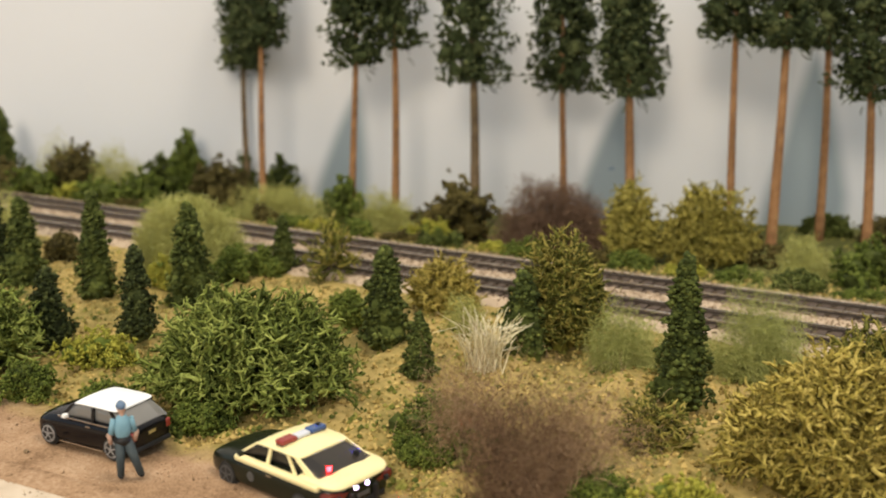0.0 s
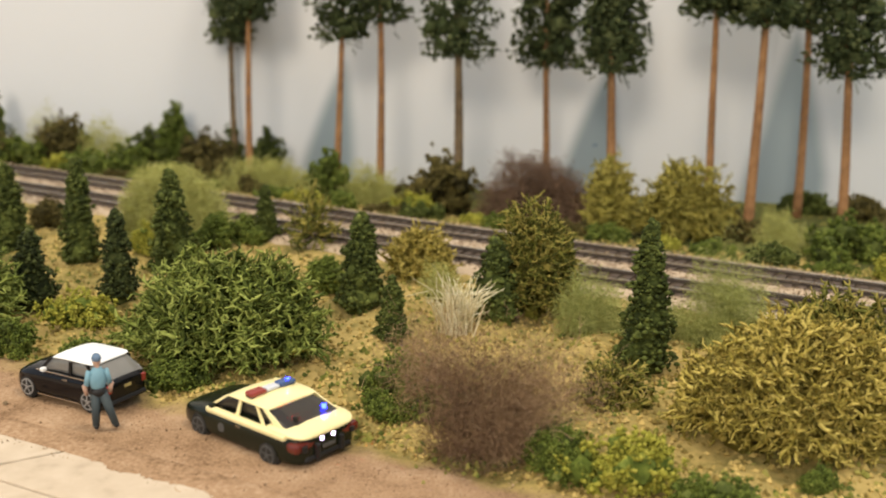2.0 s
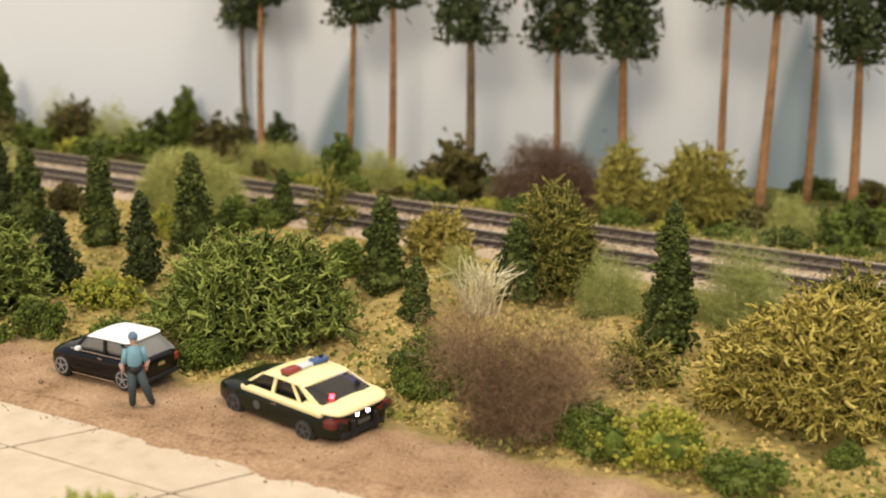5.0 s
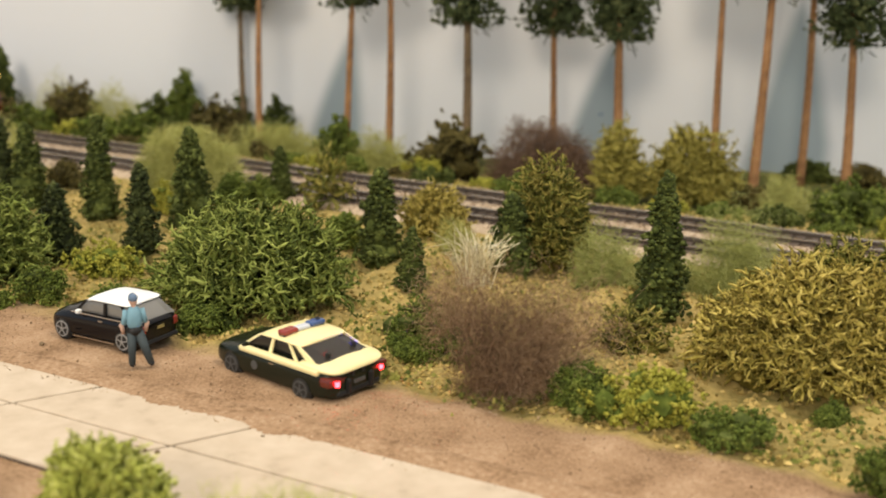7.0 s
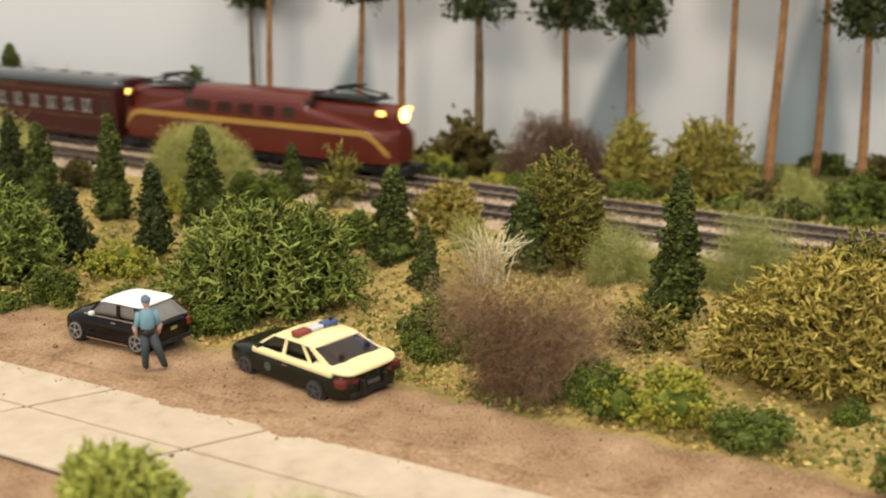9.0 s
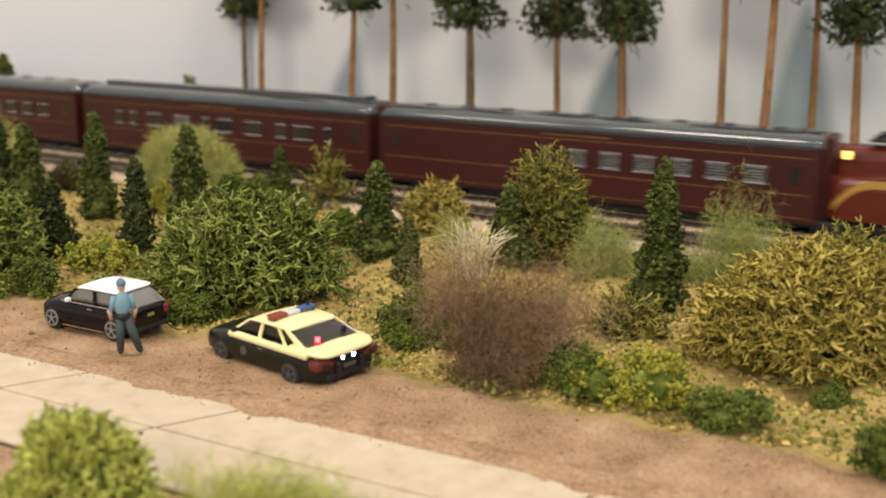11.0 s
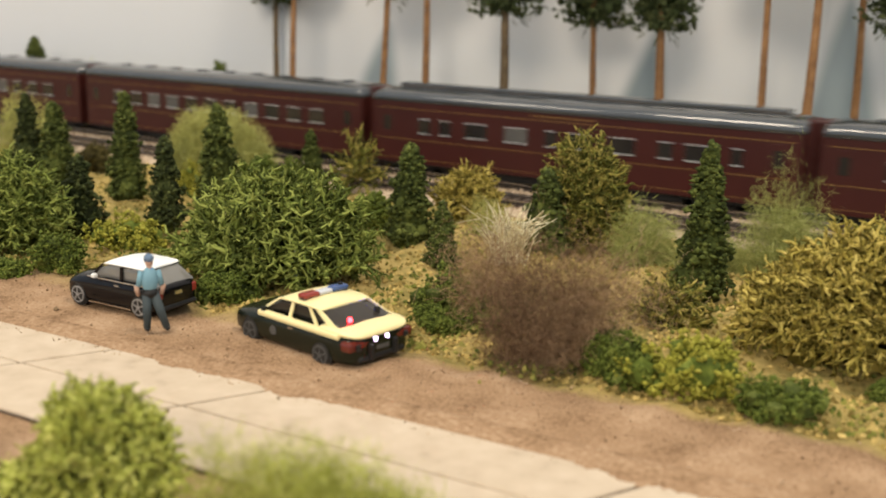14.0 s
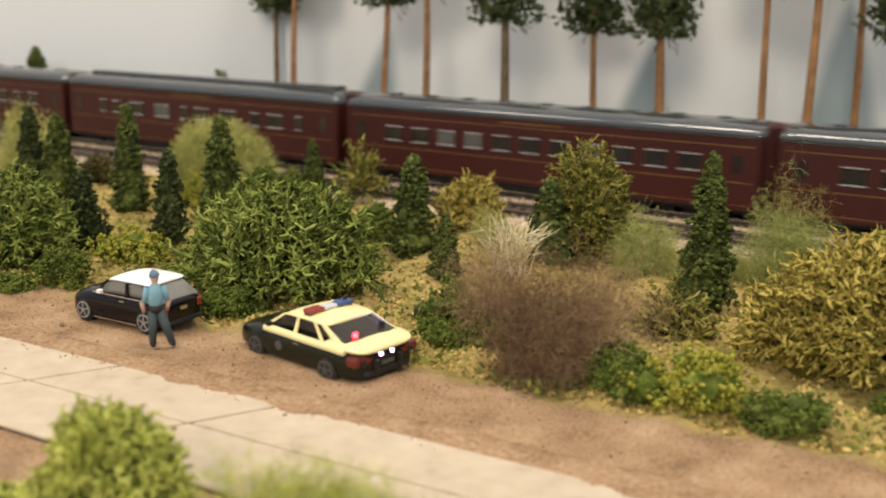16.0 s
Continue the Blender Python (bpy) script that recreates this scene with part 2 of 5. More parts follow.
M_skin = surface("flesh_paint", [(0.2, (0.400, 0.240, 0.170)), (0.8, (0.520, 0.340, 0.250))], scale=300, rough=0.7, bump=0.1)
M_head_glow = glow("headlight_glow", (1.0, 0.66, 0.16), 6.0)
M_number_glow = glow("number_board_glow", (1.0, 0.62, 0.12), 3.0)
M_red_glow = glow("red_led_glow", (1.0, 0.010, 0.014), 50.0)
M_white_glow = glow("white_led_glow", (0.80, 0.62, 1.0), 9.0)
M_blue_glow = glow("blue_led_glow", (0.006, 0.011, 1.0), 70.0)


# ---------------------------------------------------------------- mesh helpers
def mesh_object(name, verts, faces, material, parent=None, label="", smooth=False, mats=None):
    me = bpy.data.meshes.new(name)
    me.from_pydata([tuple(v) for v in (np.asarray(verts, float) * CM).tolist()], [], [tuple(f) for f in faces])
    for mm in (mats or [material]):
        me.materials.append(mm)
    if smooth:
        me.polygons.foreach_set("use_smooth", [True] * len(me.polygons))
    ob = new(name, me)
    if parent is not None:
        ob.parent = parent
    if label:
        tagged(ob, label)
    return ob


def part(name, bm, material, parent, label="", smooth=False):
    """Links a bmesh, drawn in centimetres, as one mesh object under a thing or a part."""
    bmesh.ops.scale(bm, vec=(CM, CM, CM), verts=bm.verts)
    me = bpy.data.meshes.new(name)
    bm.to_mesh(me)
    bm.free()
    me.materials.append(material)
    if smooth:
        me.polygons.foreach_set("use_smooth", [True] * len(me.polygons))
    ob = new(name, me)
    if parent is not None:
        ob.parent = parent
    if label:
        tagged(ob, label)
    return ob


def base(name, x, y, z=0.0, turn=0.0, label="", category="", group=""):
    ob = new(name)
    ob.empty_display_size = 0.005
    ob.matrix_basis = pose(x * CM, y * CM, z * CM, 0, 0, turn)
    return tagged(ob, label, category, group)


def box(bm, x0, x1, y0, y1, z0, z1, bevel=0.0):
    made = bmesh.ops.create_cube(bm, size=1.0)["verts"]
    for v in made:
        v.co = Vector((x0 + (v.co.x + 0.5) * (x1 - x0), y0 + (v.co.y + 0.5) * (y1 - y0), z0 + (v.co.z + 0.5) * (z1 - z0)))
    if bevel:
        edges = list({e for v in made for e in v.link_edges})
        bmesh.ops.bevel(bm, geom=edges, offset=bevel, segments=2, affect="EDGES", profile=0.5)
    return bm


def boxed(*dims, bevel=0.0):
    return box(bmesh.new(), *dims, bevel=bevel)


def disc(radius, width, axis="y", at=(0, 0, 0), seg=20, bevel=0.0):
    bm = bmesh.new()
    bmesh.ops.create_cone(bm, cap_ends=True, segments=seg, radius1=radius, radius2=radius, depth=width)
    if bevel:
        bmesh.ops.bevel(bm, geom=[e for e in bm.edges if e.calc_face_angle(0) > 1.0], offset=bevel, segments=2, affect="EDGES")
    turn = {"y": pose(0, 0, 0, 90, 0, 0), "x": pose(0, 0, 0, 0, 90, 0), "z": Matrix()}[axis]
    bmesh.ops.transform(bm, matrix=Matrix.Translation(at) @ turn, verts=bm.verts)
    return bm


def loft(bm, sections, closed_ends=True):
    """Joins rings of points into one skin."""
    rings = [[bm.verts.new(p) for p in ring] for ring in sections]
    n = len(rings[0])
    for a, b in zip(rings, rings[1:]):
        for i in range(n):
            bm.faces.new((a[i], a[(i + 1) % n], b[(i + 1) % n], b[i]))
    if closed_ends:
        bm.faces.new(rings[0][::-1])
        bm.faces.new(rings[-1])
    bmesh.ops.recalc_face_normals(bm, faces=bm.faces)
    return bm


ICO = bmesh.new()
bmesh.ops.create_icosphere(ICO, subdivisions=1, radius=1.0)
ICO.verts.ensure_lookup_table()
ICO_V = np.array([v.co[:] for v in ICO.verts])
ICO_F = np.array([[v.index for v in f.verts] for f in ICO.faces])
ICO.free()
OCT_V = np.array([(1, 0, 0), (-1, 0, 0), (0, 1, 0), (0, -1, 0), (0, 0, 1), (0, 0, -1)], float)
OCT_F = np.array([(0, 2, 4), (2, 1, 4), (1, 3, 4), (3, 0, 4), (2, 0, 5), (1, 2, 5), (3, 1, 5), (0, 3, 5)])


def bits(centres, radii, rng, shape="ico", rough=0.35, squash=1.0):
    """Small rough lumps at the given centres: vertices and faces."""
    v0, f0 = (ICO_V, ICO_F) if shape == "ico" else (OCT_V, OCT_F)
    n, k = len(centres), len(v0)
    scale = np.asarray(radii).reshape(n, 1, 1) * (1 + rough * rng.uniform(-1, 1, (n, k, 1)))
    ang = rng.uniform(0, 2 * np.pi, n)
    c, s = np.cos(ang), np.sin(ang)
    shape_v = np.repeat(v0[None], n, 0) * rng.uniform(0.7, 1.3, (n, 1, 3))
    x = shape_v[..., 0] * c[:, None] - shape_v[..., 1] * s[:, None]
    y = shape_v[..., 0] * s[:, None] + shape_v[..., 1] * c[:, None]
    v = np.stack([x, y, shape_v[..., 2] * squash], -1) * scale + np.asarray(centres)[:, None]
    f = f0[None] + (np.arange(n) * k)[:, None, None]
    return v.reshape(-1, 3), f.reshape(-1, 3)


def strands(starts, steps, radii, sides=3):
    """Thin tapering tubes: starts (n,3), steps (n,k,3), radii (n,k+1)."""
    n, k = steps.shape[:2]
    pts = np.concatenate([starts[:, None], starts[:, None] + np.cumsum(steps, 1)], 1)
    d = np.concatenate([steps, steps[:, -1:]], 1)
    d = d / np.maximum(np.linalg.norm(d, axis=-1, keepdims=True), 1e-9)
    ref = np.where(np.abs(d[..., 2:]) > 0.9, np.array([1.0, 0, 0]), np.array([0, 0, 1.0]))
    u = np.cross(d, ref)
    u /= np.maximum(np.linalg.norm(u, axis=-1, keepdims=True), 1e-9)
    w = np.cross(d, u)
    a = np.arange(sides) * 2 * np.pi / sides
    ring = (np.cos(a)[:, None] * u[..., None, :] + np.sin(a)[:, None] * w[..., None, :]) * radii[..., None, None]
    v = (pts[..., None, :] + ring).reshape(-1, 3)
    i = np.arange(n)[:, None, None] * (k + 1) * sides + np.arange(k)[None, :, None] * sides + np.arange(sides)[None, None, :]
    j = np.arange(n)[:, None, None] * (k + 1) * sides + np.arange(k)[None, :, None] * sides + ((np.arange(sides) + 1) % sides)[None, None, :]
    f = np.stack([i, j, j + sides, i + sides], -1).reshape(-1, 4)
    return v, f


def unit(v):
    return v / np.maximum(np.linalg.norm(v, axis=-1, keepdims=True), 1e-9)


# ---------------------------------------------------------------- the lie of the land
TRACK = np.array([-3.94, 57.63])      # a point on the far track's centre line
TDIR = np.array([math.cos(radians(-28.7)), math.sin(radians(-28.7))])
TNOR = np.array([-TDIR[1], TDIR[0]])  # towards the backdrop
RAIL_TOP = 0.5
NEAR_OFF = -4.3                       # near track's centre line
RDIR = np.array([0.906, -0.423])
RNOR = np.array([0.423, 0.906])
ROAD_FAR, ROAD_SEAM, ROAD_NEAR = 20.15, 18.05, 15.68


def wall_y(x):
    return 78.2 - 0.16 * x


def track_point(s, off=0.0):
    """Place and heading along the track; left of the view it bends to run beside the backdrop."""
    bend, radius = -44.0, 60.0
    if s >= bend:
        p, ang = TRACK + TDIR * s, -28.7
    else:
        turn = min((bend - s) / radius, radians(19.6))
        centre = TRACK + TDIR * bend - TNOR * radius
        a0 = math.atan2(TNOR[1], TNOR[0]) + turn
        p, ang = centre + radius * np.array([math.cos(a0), math.sin(a0)]), -28.7 + math.degrees(turn)
        rest = (bend - s) - radius * turn
        h = radians(ang)
        p = p - np.array([math.cos(h), math.sin(h)]) * max(rest, 0.0)
    h = radians(ang)
    return p + np.array([-math.sin(h), math.cos(h)]) * off, ang


def land(x, y):
    """Height of the scenery, in centimetres."""
    x, y = np.asarray(x, float), np.asarray(y, float)
    n = x * RNOR[0] + y * RNOR[1]
    d = (x - TRACK[0]) * TNOR[0] + (y - TRACK[1]) * TNOR[1]
    behind = np.clip((d - 2.2) / 9.0, 0, 1)
    rough = np.clip((n - 23.0) / 2.0, 0, 1) * np.clip((-d - 7.5) / 4.0, 0, 1)
    bumps = 0.16 * np.sin(x * 1.1 + 0.7 * y) * np.cos(0.9 * y - 0.5 * x) + 0.12 * np.sin(2.3 * x - 1.7 * y + 1.0)
    shoulder = 0.10 * np.clip((n - ROAD_FAR) / 1.2, 0, 1)
    lumps = 0.035 * np.clip((n - ROAD_FAR - 0.3) / 0.8, 0, 1) * np.clip((26.0 - n) / 1.0, 0, 1) * (np.sin(1.3 * x + 1.2 * np.sin(0.9 * y)) * np.sin(1.7 * y + 0.6 * x) + 0.5 * np.sin(3.7 * x - 1.9 * y + 1.5 * np.sin(1.3 * x)))
    near_side = -0.10 * np.clip((ROAD_NEAR - n) / 0.8, 0, 1)
    return rough * bumps + lumps + shoulder * (1 - rough) * 0.6 + near_side - 1.25 * behind * behind * (3 - 2 * behind)


def ground_axis(lo, hi, step, far_lo, far_hi):
    left = lo - np.geomspace(step, lo - far_lo, 26)[::-1]
    right = hi + np.geomspace(step, far_hi - hi, 26)
    return np.concatenate([left, np.arange(lo, hi, step), right])


SOIL_STOPS = [(0.38, (0.205, 0.122, 0.066)), (0.46, (0.300, 0.188, 0.106)), (0.54, (0.345, 0.220, 0.128)), (0.66, (0.440, 0.300, 0.186))]


def ground():
    xs, ys = ground_axis(-44, 40, 0.26, -390, 230), ground_axis(10, 82, 0.26, -120, 150)
    gx, gy = np.meshgrid(xs, ys)
    rng = np.random.default_rng(4)
    n = gx * RNOR[0] + gy * RNOR[1]
    gz = land(gx, gy) - 0.03
    grain = rng.normal(0, 1, gx.shape)
    gz = gz + grain * np.where(n > 24.8, 0.030, 0.004)
    gz = np.where((n < ROAD_FAR + 0.3) & (n > ROAD_NEAR - 0.3), -0.12, gz)
    ny, nx = gx.shape
    v = np.stack([gx, gy, gz], -1).reshape(-1, 3)
    i = (np.arange(ny - 1)[:, None] * nx + np.arange(nx - 1)[None]).reshape(-1)
    f = np.stack([i, i + 1, i + nx + 1, i + nx], -1)
    m, nodes, links, bsdf = nodes_of("scenery_ground")
    pos = nodes.new("ShaderNodeNewGeometry").outputs["Position"]
    dot = nodes.new("ShaderNodeVectorMath")
    dot.operation = "DOT_PRODUCT"
    links.new(pos, dot.inputs[0])
    dot.inputs[1].default_value = (RNOR[0], RNOR[1], 0)
    wob = noise_node(nodes, links, 45, 4, pos)
    add = nodes.new("ShaderNodeMath")
    add.operation = "MULTIPLY_ADD"
    links.new(wob.outputs["Fac"], add.inputs[0])
    add.inputs[1].default_value = 0.022
    links.new(dot.outputs["Value"], add.inputs[2])
    edge = nodes.new("ShaderNodeMapRange")
    links.new(add.outputs[0], edge.inputs["Value"])
    edge.inputs["From Min"].default_value, edge.inputs["From Max"].default_value = 0.249, 0.257
    soil = ramp_node(nodes, SOIL_STOPS)
    turf = ramp_node(nodes, [(0.30, (0.085, 0.082, 0.022)), (0.42, (0.215, 0.172, 0.054)), (0.56, (0.385, 0.285, 0.100)), (0.78, (0.510, 0.385, 0.165))])
    fine = noise_node(nodes, links, 380, 6, pos)
    broad = noise_node(nodes, links, 36, 4, pos)
    mixf = nodes.new("ShaderNodeMath")
    mixf.operation = "MULTIPLY_ADD"
    links.new(broad.outputs["Fac"], mixf.inputs[0])
    mixf.inputs[1].default_value = 0.6
    sub = nodes.new("ShaderNodeMath")
    sub.operation = "MULTIPLY"
    links.new(fine.outputs["Fac"], sub.inputs[0])
    sub.inputs[1].default_value = 0.4
    links.new(sub.outputs[0], mixf.inputs[2])
    grit = noise_node(nodes, links, 1100, 3, pos)
    drift = noise_node(nodes, links, 60, 5, pos)
    mixs = nodes.new("ShaderNodeMath")
    mixs.operation = "MULTIPLY_ADD"
    links.new(grit.outputs["Fac"], mixs.inputs[0])
    mixs.inputs[1].default_value = 0.45
    sub2 = nodes.new("ShaderNodeMath")
    sub2.operation = "MULTIPLY"
    links.new(drift.outputs["Fac"], sub2.inputs[0])
    sub2.inputs[1].default_value = 0.55
    links.new(sub2.outputs[0], mixs.inputs[2])
    links.new(mixs.outputs[0], soil.inputs["Fac"])
    links.new(mixf.outputs[0], turf.inputs["Fac"])
    mix = nodes.new("ShaderNodeMix")
    mix.data_type = "RGBA"
    links.new(edge.outputs["Result"], mix.inputs["Factor"])
    links.new(soil.outputs["Color"], mix.inputs[6])
    links.new(turf.outputs["Color"], mix.inputs[7])
    away = nodes.new("ShaderNodeVectorMath")
    away.operation = "DOT_PRODUCT"
    links.new(pos, away.inputs[0])
    away.inputs[1].default_value = (TNOR[0], TNOR[1], 0)
    start = float(TRACK @ TNOR) * CM
    back = nodes.new("ShaderNodeMapRange")
    links.new(away.outputs["Value"], back.inputs["Value"])
    back.inputs["From Min"].default_value, back.inputs["From Max"].default_value = start + 0.024, start + 0.034
    scrub = ramp_node(nodes, [(0.3, (0.035, 0.032, 0.012)), (0.5, (0.085, 0.090, 0.024)), (0.75, (0.190, 0.170, 0.055))])
    links.new(mixf.outputs[0], scrub.inputs["Fac"])
    mix2 = nodes.new("ShaderNodeMix")
    mix2.data_type = "RGBA"
    links.new(back.outputs["Result"], mix2.inputs["Factor"])
    links.new(mix.outputs[2], mix2.inputs[6])
    links.new(scrub.outputs["Color"], mix2.inputs[7])
    links.new(mix2.outputs[2], bsdf.inputs["Base Color"])
    bsdf.inputs["Roughness"].default_value = 0.95
    bsdf.inputs["Specular IOR Level"].default_value = 0.15
    bp = nodes.new("ShaderNodeBump")
    bp.inputs["Strength"].default_value, bp.inputs["Distance"].default_value = 0.5, 0.0008
    links.new(mixs.outputs[0], bp.inputs["Height"])
    links.new(bp.outputs["Normal"], bsdf.inputs["Normal"])
    ob = mesh_object("ground", v, f.tolist(), m, smooth=True)
    tagged(ob, "tan soil shoulder and straw-coloured scatter turf of a model layout", "ground", kind="structure")


def backdrop():
    x0, x1, th = -390.0, 230.0, 3.0
    bm = bmesh.new()
    ring = [(x0, wall_y(x0)), (x1, wall_y(x1)), (x1, wall_y(x1) + th), (x0, wall_y(x0) + th)]
    loft(bm, [[(px, py, z) for px, py in ring] for z in (-4.0, 70.0)])
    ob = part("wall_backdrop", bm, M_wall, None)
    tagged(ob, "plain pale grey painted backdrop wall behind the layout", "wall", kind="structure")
    mark = mesh_object("paint_mark", [(10.3, wall_y(10.3) - 0.03, 2.4), (10.62, wall_y(10.62) - 0.03, 2.45), (10.6, wall_y(10.6) - 0.03, 2.6), (10.33, wall_y(10.33) - 0.03, 2.55)],
                       [(0, 1, 2, 3)], M_cap, ob, "small dark blue smear")


def road():
    top = tagged(new("road"), "pale weathered concrete road slabs with dark joints", "road", kind="structure")
    gap = 0.065
    joints = [-120, -60, -38, -21.4, -15.8, -6.0, 4.0, 16.0, 60, 140]
    skew = 0.6
    for lo, hi in ((ROAD_NEAR, ROAD_SEAM), (ROAD_SEAM, ROAD_FAR)):
        for a0, a1 in zip(joints, joints[1:]):
            bm = bmesh.new()
            ring = []
            for a, n in ((a0 + gap, lo + gap / 2), (a1 - gap, lo + gap / 2), (a1 - gap, hi - gap / 2), (a0 + gap, hi - gap / 2)):
                a = a + (n - ROAD_SEAM) * skew - 0.3
                p = RDIR * a + RNOR * n
                ring.append((p[0], p[1]))
            loft(bm, [[(px, py, z) for px, py in ring] for z in (-0.35, 0.0)])
            bmesh.ops.bevel(bm, geom=bm.edges[:], offset=0.025, segments=1, affect="EDGES")
            part("slab", bm, M_concrete, top)
    bed = bmesh.new()
    ring = [RDIR * a + RNOR * n for a, n in ((-125, ROAD_NEAR), (145, ROAD_NEAR), (145, ROAD_FAR), (-125, ROAD_FAR))]
    loft(bed, [[(p[0], p[1], z) for p in ring] for z in (-0.5, -0.07)])
    part("joint_filler", bed, M_tie, top)


def soil_verge():
    """Soil washed in a thin, uneven layer over the far edge of the road."""
    m = surface("verge_soil", SOIL_STOPS, scale=700, rough=0.95, bump=0.5, bump_scale=1400, spec=0.15, depth=0.0006)
    a = np.arange(-46.0, 26.0, 0.09)
    rng = np.random.default_rng(31)
    waver = 0.22 * np.sin(0.55 * a + 1.0) + 0.16 * np.sin(1.45 * a) + 0.10 * np.sin(3.9 * a + 2 * np.sin(a)) + rng.normal(0, 0.035, len(a))
    inner = np.minimum(ROAD_FAR - 0.12 + 0.9 * waver, ROAD_FAR - 0.05 + 0.03 * np.sin(7 * a))
    rows = []
    for f, z in ((0.0, -0.02), (0.12, 0.012), (0.35, 0.022), (0.65, 0.040), (0.88, 0.045), (1.0, -0.02)):
        n = inner + (ROAD_FAR + 0.95 - inner) * f
        p = RDIR * a[:, None] + RNOR * n[:, None]
        high = z + rng.normal(0, 0.005, len(a)) + (np.maximum(land(p[:, 0], p[:, 1]) - 0.03, 0) * f if 0 < f < 1 else 0)
        rows.append(np.column_stack([p, high]))
    k = len(a)
    i = (np.arange(len(rows) - 1)[:, None] * k + np.arange(k - 1)[None]).reshape(-1)
    ob = mesh_object("soil_verge", np.concatenate(rows), np.stack([i, i + 1, i + k + 1, i + k], -1).tolist(), m, smooth=True)
    tagged(ob, "thin drift of brown soil over the road's edge", "soil", kind="structure")


ground()
backdrop()
road()
soil_verge()


# ---------------------------------------------------------------- railway
def rail_mesh(name, off, s0, s1, parent):
    ss = np.concatenate([np.arange(s0, -40, 6.0), np.arange(-40, s1, 20.0), [s1]])
    for side in (-0.825, 0.825):
        head, web = bmesh.new(), bmesh.new()
        for bm, half, z0, z1 in ((head, 0.06, RAIL_TOP - 0.07, RAIL_TOP), (web, 0.09, RAIL_TOP - 0.22, RAIL_TOP - 0.068)):
            rings = []
            for s in ss:
                a, _ = track_point(s, off + side - half)
                b, _ = track_point(s, off + side + half)
                rings.append([(a[0], a[1], z0), (b[0], b[1], z0), (b[0] if bm is head else (a[0] + b[0]) / 2, b[1] if bm is head else (a[1] + b[1]) / 2, z1), (a[0], a[1], z1)])
            loft(bm, rings)
        rail = part("rail", web, M_rail_web, parent)
        part("rail_head", head, M_rail, rail, "shiny worn steel rail head")


def railway(label, off):
    top = tagged(new("railway_track"), label, "railway track", "parallel tracks")
    rail_mesh("rail", off, -390, 175, top)
    tie = boxed(-0.17, 0.17, -1.45, 1.45, RAIL_TOP - 0.34, RAIL_TOP - 0.2)
    bmesh.ops.scale(tie, vec=(CM, CM, CM), verts=tie.verts)
    me = bpy.data.meshes.new("sleeper")
    tie.to_mesh(me)
    tie.free()
    me.materials.append(M_tie)
    for k in range(165):
        s = -52 + k * 0.60
        p, ang = track_point(s, off)
        ob = new("sleeper", me)
        ob.parent = top
        ob.matrix_basis = pose(p[0] * CM, p[1] * CM, 0, 0, 0, ang)
    v, f = [], []
    for s in np.concatenate([np.arange(-388, -52.3, 0.60), np.arange(47.3, 174, 0.60)]):
        p, ang = track_point(s, off)
        h = radians(ang)
        d, n = np.array([math.cos(h), math.sin(h)]), np.array([-math.sin(h), math.cos(h)])
        c = [p + d * a + n * b for a, b in ((-0.13, -1.45), (0.13, -1.45), (0.13, 1.45), (-0.13, 1.45))]
        k = len(v)
        v += [(q[0], q[1], z) for z in (RAIL_TOP - 0.34, RAIL_TOP - 0.2) for q in c]
        f += [(k + 4, k + 5, k + 6, k + 7), (k, k + 1, k + 5, k + 4), (k + 1, k + 2, k + 6, k + 5), (k + 2, k + 3, k + 7, k + 6), (k + 3, k, k + 4, k + 7)]
    rest = mesh_object("sleeper_row", v, f, M_tie, top)
    tagged(rest, kind="stuff")


